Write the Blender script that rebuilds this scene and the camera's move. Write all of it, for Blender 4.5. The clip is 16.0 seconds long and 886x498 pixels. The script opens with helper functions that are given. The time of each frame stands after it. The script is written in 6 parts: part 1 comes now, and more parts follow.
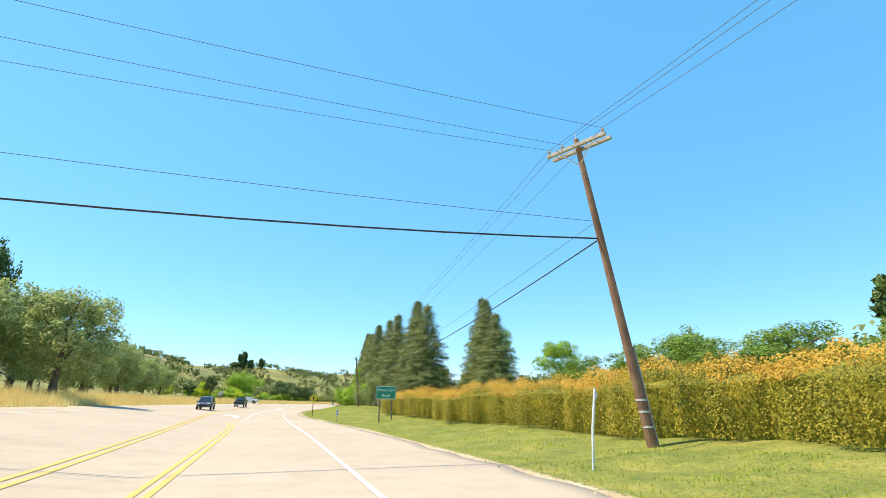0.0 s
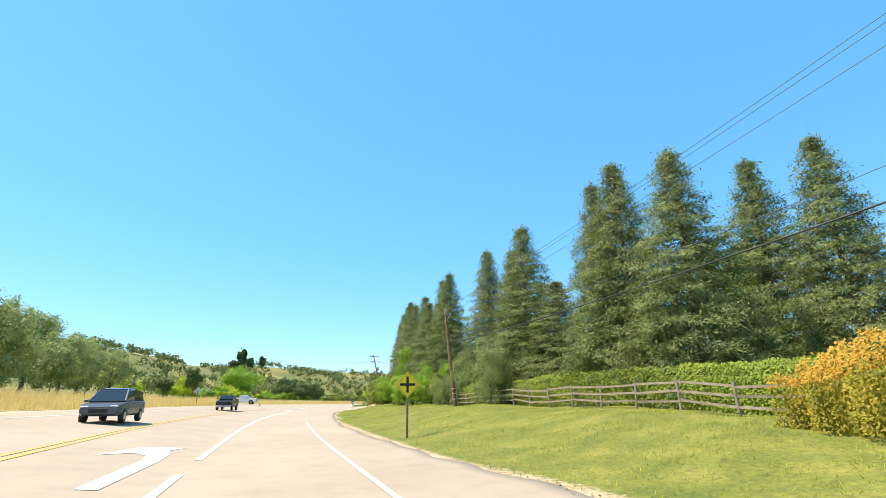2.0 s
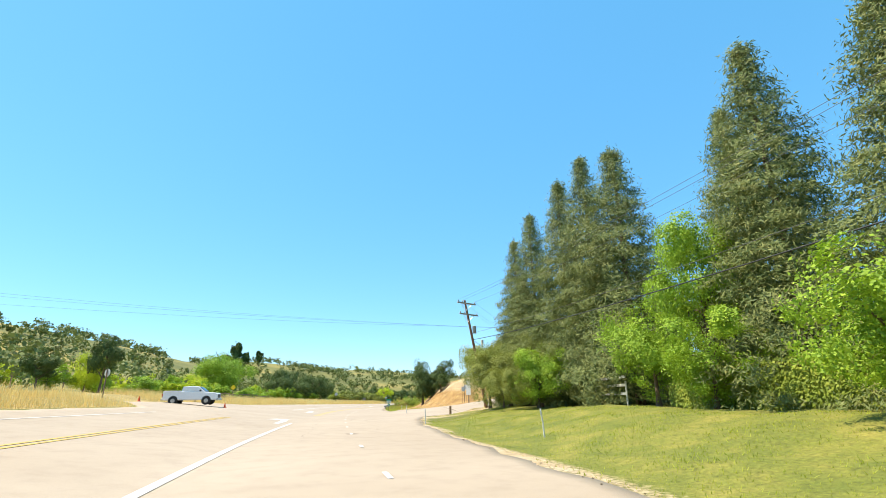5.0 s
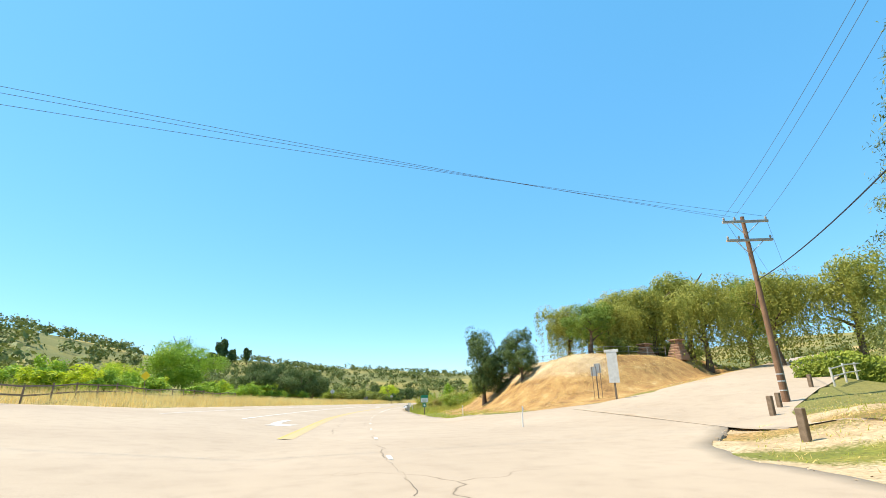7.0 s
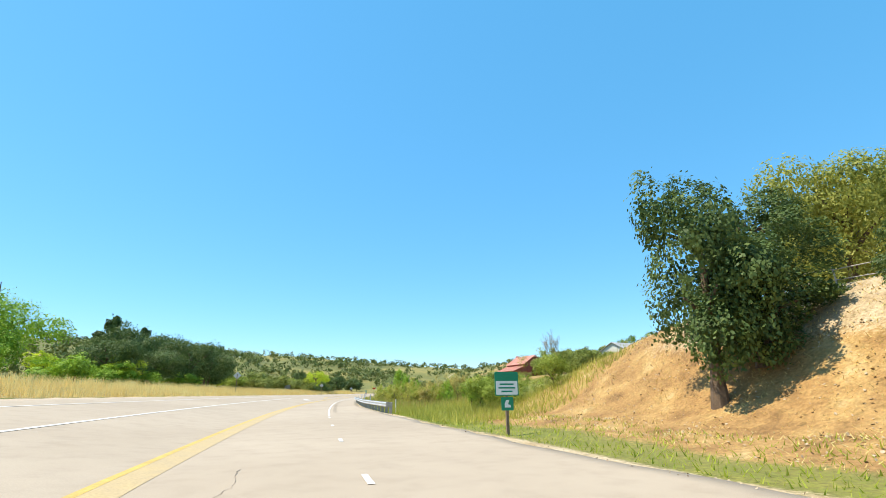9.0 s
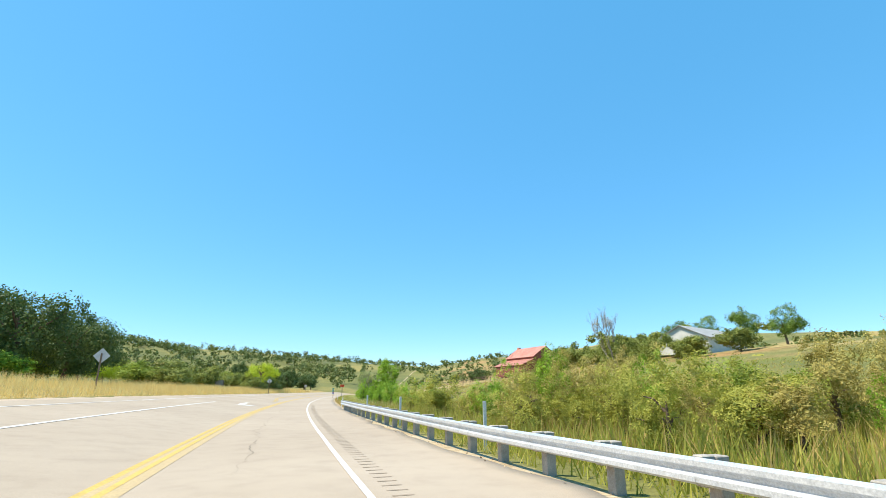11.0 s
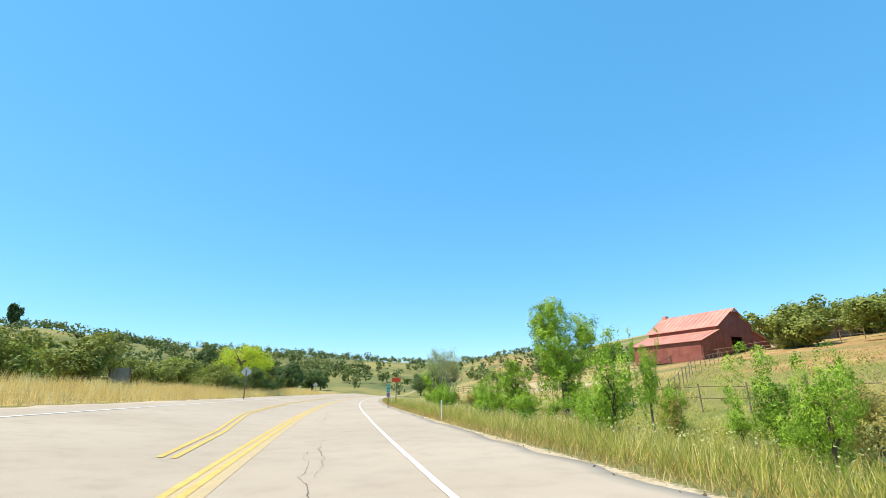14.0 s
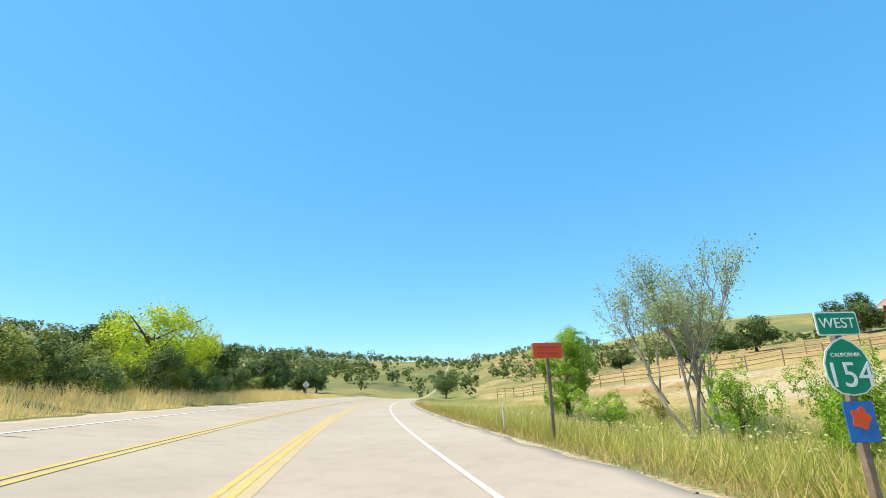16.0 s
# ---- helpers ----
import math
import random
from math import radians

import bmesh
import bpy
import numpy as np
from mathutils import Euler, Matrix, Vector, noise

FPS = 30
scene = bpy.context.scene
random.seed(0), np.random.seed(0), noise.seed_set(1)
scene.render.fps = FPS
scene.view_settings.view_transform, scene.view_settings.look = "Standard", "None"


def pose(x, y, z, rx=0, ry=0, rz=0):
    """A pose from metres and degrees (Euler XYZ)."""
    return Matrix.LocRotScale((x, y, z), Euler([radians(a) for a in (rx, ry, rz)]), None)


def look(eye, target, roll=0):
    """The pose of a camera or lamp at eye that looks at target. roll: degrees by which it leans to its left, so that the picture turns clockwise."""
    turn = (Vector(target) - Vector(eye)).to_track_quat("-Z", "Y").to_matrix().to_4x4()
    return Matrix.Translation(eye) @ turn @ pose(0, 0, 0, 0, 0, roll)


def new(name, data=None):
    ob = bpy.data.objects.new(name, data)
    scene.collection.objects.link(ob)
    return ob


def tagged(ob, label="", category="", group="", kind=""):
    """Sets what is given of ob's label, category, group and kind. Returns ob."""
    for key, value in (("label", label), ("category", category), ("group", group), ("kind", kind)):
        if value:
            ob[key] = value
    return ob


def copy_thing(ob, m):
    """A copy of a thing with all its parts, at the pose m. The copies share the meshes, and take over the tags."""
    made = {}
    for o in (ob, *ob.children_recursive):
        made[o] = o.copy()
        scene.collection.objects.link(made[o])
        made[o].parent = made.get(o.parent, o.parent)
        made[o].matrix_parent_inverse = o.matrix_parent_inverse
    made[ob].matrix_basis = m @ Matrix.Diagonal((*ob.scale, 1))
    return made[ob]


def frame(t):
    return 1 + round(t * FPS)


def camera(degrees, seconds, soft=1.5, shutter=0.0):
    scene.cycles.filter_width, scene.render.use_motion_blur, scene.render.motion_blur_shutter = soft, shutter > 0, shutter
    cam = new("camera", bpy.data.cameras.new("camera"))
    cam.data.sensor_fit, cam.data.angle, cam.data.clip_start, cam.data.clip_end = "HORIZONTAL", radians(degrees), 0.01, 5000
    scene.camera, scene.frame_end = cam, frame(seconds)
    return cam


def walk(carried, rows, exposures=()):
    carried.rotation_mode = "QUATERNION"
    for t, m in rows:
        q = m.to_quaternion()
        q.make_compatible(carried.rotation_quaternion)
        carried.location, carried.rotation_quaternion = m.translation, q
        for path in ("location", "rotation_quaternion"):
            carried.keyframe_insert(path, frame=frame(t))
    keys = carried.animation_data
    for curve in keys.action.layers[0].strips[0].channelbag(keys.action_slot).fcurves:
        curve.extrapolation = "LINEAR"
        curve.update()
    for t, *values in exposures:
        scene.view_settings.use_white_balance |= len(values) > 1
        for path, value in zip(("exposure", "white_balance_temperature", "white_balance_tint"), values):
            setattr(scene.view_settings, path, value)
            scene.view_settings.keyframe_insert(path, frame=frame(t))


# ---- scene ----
# the camera and its way
cam = camera(85.0, 16.0, soft=0.8)
PATH = [
    (0, 0.001, 0, 1.46, 107.759, -0.08, -27.876),
    (0.5, 1.742, 11.084, 1.474, 107.818, -0.141, -27.929),
    (1, 3.412, 22.168, 1.464, 107.738, 0.057, -27.883),
    (1.5, 5, 33.206, 1.416, 107.667, 0.502, -27.785),
    (2, 6.652, 44.016, 1.412, 107.494, 0.92, -27.693),
    (2.5, 8.374, 54.5, 1.426, 107.428, 1.21, -27.651),
    (3, 10.191, 64.762, 1.411, 107.413, 1.209, -27.603),
    (3.5, 12.139, 74.862, 1.39, 107.518, 1.563, -27.562),
    (4, 14.243, 84.928, 1.394, 107.527, 1.332, -27.571),
    (4.5, 16.489, 94.99, 1.416, 107.536, 0.963, -27.621),
    (5, 18.849, 105.055, 1.44, 107.534, 0.713, -27.701),
    (5.5, 21.308, 115.107, 1.447, 107.494, 0.884, -27.669),
    (6, 23.899, 125.1, 1.434, 107.475, 0.962, -27.804),
    (6.5, 26.656, 134.97, 1.389, 107.451, 1.171, -27.972),
    (7, 29.6, 144.743, 1.368, 107.472, 1.24, -28.309),
    (7.5, 32.61, 154.645, 1.324, 107.08, 0.883, -30.575),
    (8, 35.828, 164.446, 1.328, 106.496, 0.902, -33.716),
    (8.5, 39.159, 174.196, 1.349, 106.395, 0.519, -35.624),
    (9, 42.687, 183.754, 1.405, 106.472, 0.465, -37.115),
    (9.5, 46.365, 193.17, 1.47, 106.631, 0.536, -39.888),
    (10, 50.156, 202.517, 1.506, 106.556, 0.328, -41.4),
    (10.5, 54.071, 211.828, 1.513, 106.437, 0.139, -42.45),
    (11, 58.136, 221.115, 1.502, 106.342, 0.064, -43.001),
    (11.5, 62.372, 230.387, 1.485, 106.517, 0.19, -42.962),
    (12, 66.751, 239.648, 1.47, 106.477, 0.198, -43.109),
    (12.5, 71.254, 248.884, 1.468, 106.39, 0.518, -42.913),
    (13, 75.911, 258.016, 1.436, 106.406, 0.643, -42.709),
    (13.5, 80.716, 267.072, 1.39, 106.427, 0.579, -42.595),
    (14, 85.656, 276.063, 1.364, 106.353, 0.766, -42.508),
    (14.5, 90.73, 284.979, 1.391, 106.375, 1.041, -42.339),
    (15, 95.939, 293.853, 1.413, 106.497, 0.998, -42.288),
    (15.5, 101.206, 302.719, 1.418, 106.483, 0.855, -42.287),
    (16, 106.612, 311.539, 1.442, 106.468, 1.537, -42.387),
]
walk(cam, [(t, pose(*p)) for t, *p in PATH], [(0.0, 1.4, 6800, 12), (7.5, 1.38, 6800, 12), (9.5, 1.22, 6450, 10), (16.0, 1.2, 6400, 10)])

# sky, sun, exposure
SUN_AZ, SUN_EL = -58.0, 62.0
world = bpy.data.worlds.new("sky")
world.use_nodes = True
scene.world = world
wn = world.node_tree
sky = wn.nodes.new("ShaderNodeTexSky")
sky.sky_type, sky.sun_disc = "NISHITA", False
sky.sun_elevation, sky.sun_rotation = radians(SUN_EL), radians(SUN_AZ)
sky.air_density, sky.dust_density, sky.ozone_density, sky.altitude = 0.95, 0.15, 2.4, 300
hue = wn.nodes.new("ShaderNodeHueSaturation")
hue.inputs["Saturation"].default_value, hue.inputs["Hue"].default_value = 1.15, 0.492
wn.links.new(sky.outputs[0], hue.inputs["Color"])
even = wn.nodes.new("ShaderNodeMix")
even.data_type = "RGBA"
even.inputs[0].default_value, even.inputs[7].default_value = 0.6, (0.3, 1.62, 2.95, 1)
wn.links.new(hue.outputs[0], even.inputs[6])
wn.links.new(even.outputs[2], wn.nodes["Background"].inputs[0])
wn.nodes["Background"].inputs[1].default_value = 0.13
sun = new("sun", bpy.data.lights.new("sun", "SUN"))
sun.data.energy, sun.data.angle, sun.data.color = 3.0, radians(0.53), (1.0, 0.905, 0.73)
az, el = radians(SUN_AZ), radians(SUN_EL)
sun_way = Vector((math.sin(az) * math.cos(el), math.cos(az) * math.cos(el), math.sin(el)))
sun.matrix_world = look(sun_way * 300, (0, 0, 0))

# ---- materials ----


def nodes_of(name, rough=0.8, metal=0.0):
    m = bpy.data.materials.new(name)
    m.use_nodes = True
    nt = m.node_tree
    b = nt.nodes["Principled BSDF"]
    b.inputs["Roughness"].default_value, b.inputs["Metallic"].default_value = rough, metal
    return m, nt, b


def ramp(nt, fac, stops):
    r = nt.nodes.new("ShaderNodeValToRGB")
    e = r.color_ramp.elements
    while len(e) < len(stops):
        e.new(0.5)
    for k, (p, c) in enumerate(stops):
        e[k].position, e[k].color = p, (*c, 1)
    nt.links.new(fac, r.inputs[0])
    return r.outputs[0]


def noise_fac(nt, scale, detail=4.0, coord="Object", rough=0.6):
    tc = nt.nodes.new("ShaderNodeTexCoord")
    n = nt.nodes.new("ShaderNodeTexNoise")
    n.inputs["Scale"].default_value, n.inputs["Detail"].default_value = scale, detail
    n.inputs["Roughness"].default_value = rough
    nt.links.new(tc.outputs[coord], n.inputs["Vector"])
    return n.outputs[0]


def blend(nt, a, b, fac, kind="MIX"):
    x = nt.nodes.new("ShaderNodeMix")
    x.data_type, x.blend_type = "RGBA", kind
    for sock, v in ((x.inputs[0], fac), (x.inputs[6], a), (x.inputs[7], b)):
        if isinstance(v, (int, float)):
            sock.default_value = v
        elif isinstance(v, tuple):
            sock.default_value = (*v, 1)
        else:
            nt.links.new(v, sock)
    return x.outputs[2]


def bump(nt, b, height, strength=0.4, dist=0.02):
    n = nt.nodes.new("ShaderNodeBump")
    n.inputs["Strength"].default_value, n.inputs["Distance"].default_value = strength, dist
    nt.links.new(height, n.inputs["Height"])
    nt.links.new(n.outputs[0], b.inputs["Normal"])


def plain(name, c1, c2, scale=3.0, rough=0.7, metal=0.0, relief=0.2, dist=0.01, fine=40.0):
    """A surface whose colour wanders between two tones at two scales."""
    m, nt, b = nodes_of(name, rough, metal)
    big = noise_fac(nt, scale)
    small = noise_fac(nt, fine)
    col = ramp(nt, big, [(0.3, c1), (0.7, c2)])
    dark = ramp(nt, small, [(0.3, (0.78, 0.78, 0.78)), (0.7, (1.08, 1.08, 1.08))])
    nt.links.new(blend(nt, col, dark, 1.0, "MULTIPLY"), b.inputs["Base Color"])
    if relief:
        bump(nt, b, small, relief, dist)
    return m


def foliage(name, stops, through_light=0.35, rough=0.6, patch=1.1, gain=1.95):
    """Leaves: each its own shade, some light through them."""
    m, nt, b = nodes_of(name, rough)
    geo = nt.nodes.new("ShaderNodeNewGeometry")
    big = noise_fac(nt, patch)
    f = nt.nodes.new("ShaderNodeMath")
    f.operation = "MULTIPLY_ADD"
    nt.links.new(geo.outputs["Random Per Island"], f.inputs[0])
    f.inputs[1].default_value = 0.3
    g = nt.nodes.new("ShaderNodeMath")
    g.operation = "MULTIPLY"
    nt.links.new(big, g.inputs[0])
    g.inputs[1].default_value = 0.74
    nt.links.new(g.outputs[0], f.inputs[2])
    col = ramp(nt, f.outputs[0], [(p, tuple(min(0.85, v * gain) for v in c)) for p, c in stops])
    nt.links.new(col, b.inputs["Base Color"])
    b.inputs["Specular IOR Level"].default_value = 0.25
    tr = nt.nodes.new("ShaderNodeBsdfTranslucent")
    nt.links.new(col, tr.inputs[0])
    mix = nt.nodes.new("ShaderNodeMixShader")
    mix.inputs[0].default_value = through_light
    nt.links.new(b.outputs[0], mix.inputs[1])
    nt.links.new(tr.outputs[0], mix.inputs[2])
    nt.links.new(mix.outputs[0], nt.nodes["Material Output"].inputs[0])
    return m


def coat(name, c, rough=0.35, metal=0.0, spec=0.5):
    m, nt, b = nodes_of(name, rough, metal)
    col = ramp(nt, noise_fac(nt, 6.0), [(0.3, tuple(v * 0.88 for v in c)), (0.7, c)])
    nt.links.new(col, b.inputs["Base Color"])
    b.inputs["Specular IOR Level"].default_value = spec
    return m


REDWOOD = foliage("redwood needles", [(0.1, (0.018, 0.034, 0.013)), (0.4, (0.07, 0.098, 0.03)), (0.65, (0.15, 0.165, 0.05)), (0.95, (0.26, 0.225, 0.09))], 0.22, gain=1.75)
OAKLEAF = foliage("oak leaves", [(0.1, (0.025, 0.042, 0.014)), (0.5, (0.06, 0.095, 0.025)), (0.95, (0.13, 0.165, 0.04))], 0.25, gain=1.55)
WILLOW = foliage("willow leaves", [(0.1, (0.06, 0.08, 0.028)), (0.5, (0.15, 0.18, 0.065)), (0.95, (0.28, 0.3, 0.12))], 0.4, gain=2.2)
PEPPER = foliage("pepper tree leaves", [(0.1, (0.06, 0.075, 0.016)), (0.5, (0.17, 0.18, 0.035)), (0.95, (0.32, 0.29, 0.07))], 0.4)
GREENLEAF = foliage("green leaves", [(0.1, (0.05, 0.09, 0.01)), (0.5, (0.14, 0.22, 0.02)), (0.95, (0.3, 0.37, 0.04))], 0.28)
MIDLEAF = foliage("mid green leaves", [(0.1, (0.03, 0.055, 0.012)), (0.5, (0.09, 0.14, 0.022)), (0.95, (0.2, 0.25, 0.04))], 0.35)
LIMELEAF = foliage("yellow green leaves", [(0.1, (0.1, 0.14, 0.01)), (0.5, (0.26, 0.31, 0.02)), (0.95, (0.42, 0.42, 0.05))], 0.45)
OLIVE = foliage("olive bush leaves", [(0.1, (0.045, 0.056, 0.012)), (0.5, (0.125, 0.145, 0.03)), (0.95, (0.235, 0.24, 0.055))], 0.3)
PHOTINIA = foliage("hedge leaves", [(0.08, (0.04, 0.055, 0.008)), (0.4, (0.14, 0.14, 0.016)), (0.68, (0.28, 0.22, 0.025)), (0.95, (0.4, 0.23, 0.035))], 0.38, patch=1.2, gain=1.7)
PHOTINIA_TOP = foliage("hedge new leaves", [(0.1, (0.2, 0.15, 0.02)), (0.45, (0.35, 0.22, 0.03)), (0.95, (0.44, 0.24, 0.05))], 0.4, patch=1.2, gain=1.75)
CLIPPED = foliage("clipped hedge leaves", [(0.1, (0.04, 0.07, 0.012)), (0.5, (0.14, 0.18, 0.025)), (0.95, (0.3, 0.3, 0.05))], 0.35)
HILLWOOD = foliage("hill trees leaves", [(0.1, (0.045, 0.062, 0.022)), (0.5, (0.11, 0.135, 0.038)), (0.95, (0.22, 0.23, 0.065))], 0.2, patch=0.05, gain=1.5)
STRAW = foliage("dry grass", [(0.1, (0.36, 0.25, 0.08)), (0.5, (0.62, 0.46, 0.18)), (0.95, (0.78, 0.64, 0.3))], 0.35, patch=0.2, gain=1.4)
WEED = foliage("green weeds", [(0.1, (0.08, 0.1, 0.018)), (0.5, (0.21, 0.21, 0.036)), (0.95, (0.4, 0.35, 0.09))], 0.4, patch=0.2)
DRYBRUSH = foliage("half-dry brush leaves", [(0.1, (0.1, 0.09, 0.025)), (0.5, (0.24, 0.2, 0.055)), (0.95, (0.4, 0.34, 0.12))], 0.35)
RUSSET = foliage("russet weeds", [(0.1, (0.26, 0.17, 0.05)), (0.5, (0.44, 0.31, 0.1)), (0.95, (0.56, 0.43, 0.17))], 0.3, patch=0.25, gain=1.2)
BLOSSOM = foliage("pale flower heads", [(0.1, (0.22, 0.25, 0.07)), (0.6, (0.34, 0.36, 0.15)), (0.95, (0.5, 0.5, 0.3))], 0.3, gain=1.4)
GRASSBLADE = foliage("lawn blades", [(0.1, (0.09, 0.13, 0.013)), (0.5, (0.2, 0.225, 0.026)), (0.95, (0.35, 0.33, 0.06))], 0.4, patch=0.15)
BARK = plain("bark", (0.1, 0.065, 0.04), (0.2, 0.14, 0.09), 2.0, 0.9, 0, 0.8, 0.03, 18)
TWIG = plain("pale twigs", (0.2, 0.17, 0.13), (0.34, 0.3, 0.24), 3.0, 0.85)
POLEWOOD = plain("weathered pole wood", (0.17, 0.085, 0.045), (0.33, 0.19, 0.11), 1.2, 0.85, 0, 0.5, 0.01, 25)
GREYWOOD = plain("grey weathered wood", (0.32, 0.29, 0.25), (0.52, 0.47, 0.4), 3.0, 0.85, 0, 0.4)
FENCEWOOD = plain("old fence wood", (0.26, 0.2, 0.14), (0.42, 0.35, 0.27), 3.0, 0.85, 0, 0.4)
POSTWOOD = plain("post wood", (0.16, 0.11, 0.07), (0.3, 0.22, 0.15), 4.0, 0.85, 0, 0.4)
WHITEPAINT = plain("worn white paint", (0.62, 0.6, 0.55), (0.82, 0.8, 0.75), 5.0, 0.6)
PLASTIC = plain("white plastic", (0.68, 0.67, 0.62), (0.82, 0.82, 0.78), 5.0, 0.45)
GALV = plain("galvanised steel", (0.58, 0.6, 0.62), (0.76, 0.77, 0.78), 5.0, 0.36, 0.4, 0.1)
BACKSIGN = plain("bare sign metal", (0.55, 0.55, 0.54), (0.7, 0.7, 0.69), 4.0, 0.5, 0.15, 0.05)
CABLE = coat("black cable", (0.02, 0.02, 0.022), 0.6)
WIRE = coat("dull aluminium wire", (0.1, 0.1, 0.1), 0.7)
GREENSIGN = coat("green sign sheeting", (0.0, 0.25, 0.13), 0.4)
YELLOWSIGN = coat("yellow sign sheeting", (0.95, 0.66, 0.015), 0.4)
WHITESIGN = coat("white sign sheeting", (0.82, 0.83, 0.82), 0.4)
BLUESIGN = coat("blue sign sheeting", (0.02, 0.16, 0.5), 0.4)
ORANGE = coat("orange sign fabric", (0.8, 0.09, 0.02), 0.55)
BLACKSIGN = coat("black sign print", (0.012, 0.012, 0.012), 0.5)
REDROOF = plain("red metal roofing", (0.52, 0.2, 0.14), (0.68, 0.33, 0.24), 0.5, 0.5, 0.0, 0.1)
REDWALL = plain("red barn boards", (0.24, 0.065, 0.045), (0.36, 0.115, 0.08), 0.8, 0.75, 0, 0.3)
DARK = coat("dark interior", (0.02, 0.016, 0.012), 0.9)
BRICKY = plain("stone gate pillar", (0.3, 0.16, 0.1), (0.45, 0.3, 0.2), 5.0, 0.85, 0, 0.5)
PALEWALL = plain("pale wall paint", (0.6, 0.58, 0.52), (0.74, 0.72, 0.66), 1.0, 0.7)
GREYROOF = plain("grey roofing", (0.3, 0.3, 0.29), (0.45, 0.44, 0.42), 1.0, 0.7)
GLASS = coat("tinted car glass", (0.015, 0.02, 0.025), 0.08, 0, 0.8)
TYRE = coat("tyre rubber", (0.02, 0.02, 0.02), 0.8)
RIM = coat("wheel alloy", (0.45, 0.45, 0.46), 0.3, 0.8)
CARWHITE = coat("white car paint", (0.8, 0.8, 0.8), 0.25)
CARSLATE = coat("slate car paint", (0.09, 0.1, 0.13), 0.22)
CARBLACK = coat("black car paint", (0.02, 0.021, 0.024), 0.2)
LAMPRED = coat("red tail lamp", (0.5, 0.02, 0.02), 0.2)
LAMPCLEAR = coat("clear head lamp", (0.75, 0.75, 0.74), 0.15)
GRIT = plain("crumbled road edge", (0.4, 0.29, 0.18), (0.56, 0.44, 0.31), 1.5, 0.95, 0, 0.6, 0.02, 25)


def road_material():
    m, nt, b = nodes_of("pale worn asphalt", 0.88)
    big = noise_fac(nt, 0.12, 5)
    mid = noise_fac(nt, 1.3, 6)
    fine = noise_fac(nt, 55.0, 2)
    col = ramp(nt, big, [(0.3, (0.378, 0.3, 0.219)), (0.7, (0.446, 0.362, 0.272))])
    col = blend(nt, col, ramp(nt, mid, [(0.28, (0.89, 0.88, 0.87)), (0.5, (1, 1, 1)), (0.75, (1.04, 1.04, 1.04))]), 1.0, "MULTIPLY")
    col = blend(nt, col, ramp(nt, fine, [(0.3, (0.86, 0.86, 0.86)), (0.7, (1.07, 1.07, 1.07))]), 1.0, "MULTIPLY")
    tc = nt.nodes.new("ShaderNodeTexCoord")
    warp = nt.nodes.new("ShaderNodeTexNoise")
    warp.inputs["Scale"].default_value = 0.55
    nt.links.new(tc.outputs["Object"], warp.inputs["Vector"])
    add = nt.nodes.new("ShaderNodeVectorMath")
    add.operation = "MULTIPLY_ADD"
    nt.links.new(warp.outputs["Color"], add.inputs[0])
    add.inputs[1].default_value = (2.2, 2.2, 2.2)
    nt.links.new(tc.outputs["Object"], add.inputs[2])
    v = nt.nodes.new("ShaderNodeTexVoronoi")
    v.feature = "DISTANCE_TO_EDGE"
    v.inputs["Scale"].default_value = 0.14
    nt.links.new(add.outputs[0], v.inputs["Vector"])
    crack = ramp(nt, v.outputs["Distance"], [(0.0, (0.35, 0.33, 0.3)), (0.002, (0.66, 0.64, 0.6)), (0.005, (1, 1, 1))])
    few = ramp(nt, noise_fac(nt, 0.05, 2), [(0.3, (0, 0, 0)), (0.36, (1, 1, 1))])
    col = blend(nt, blend(nt, col, crack, 1.0, "MULTIPLY"), col, few)
    nt.links.new(col, b.inputs["Base Color"])
    bump(nt, b, fine, 0.35, 0.006)
    return m


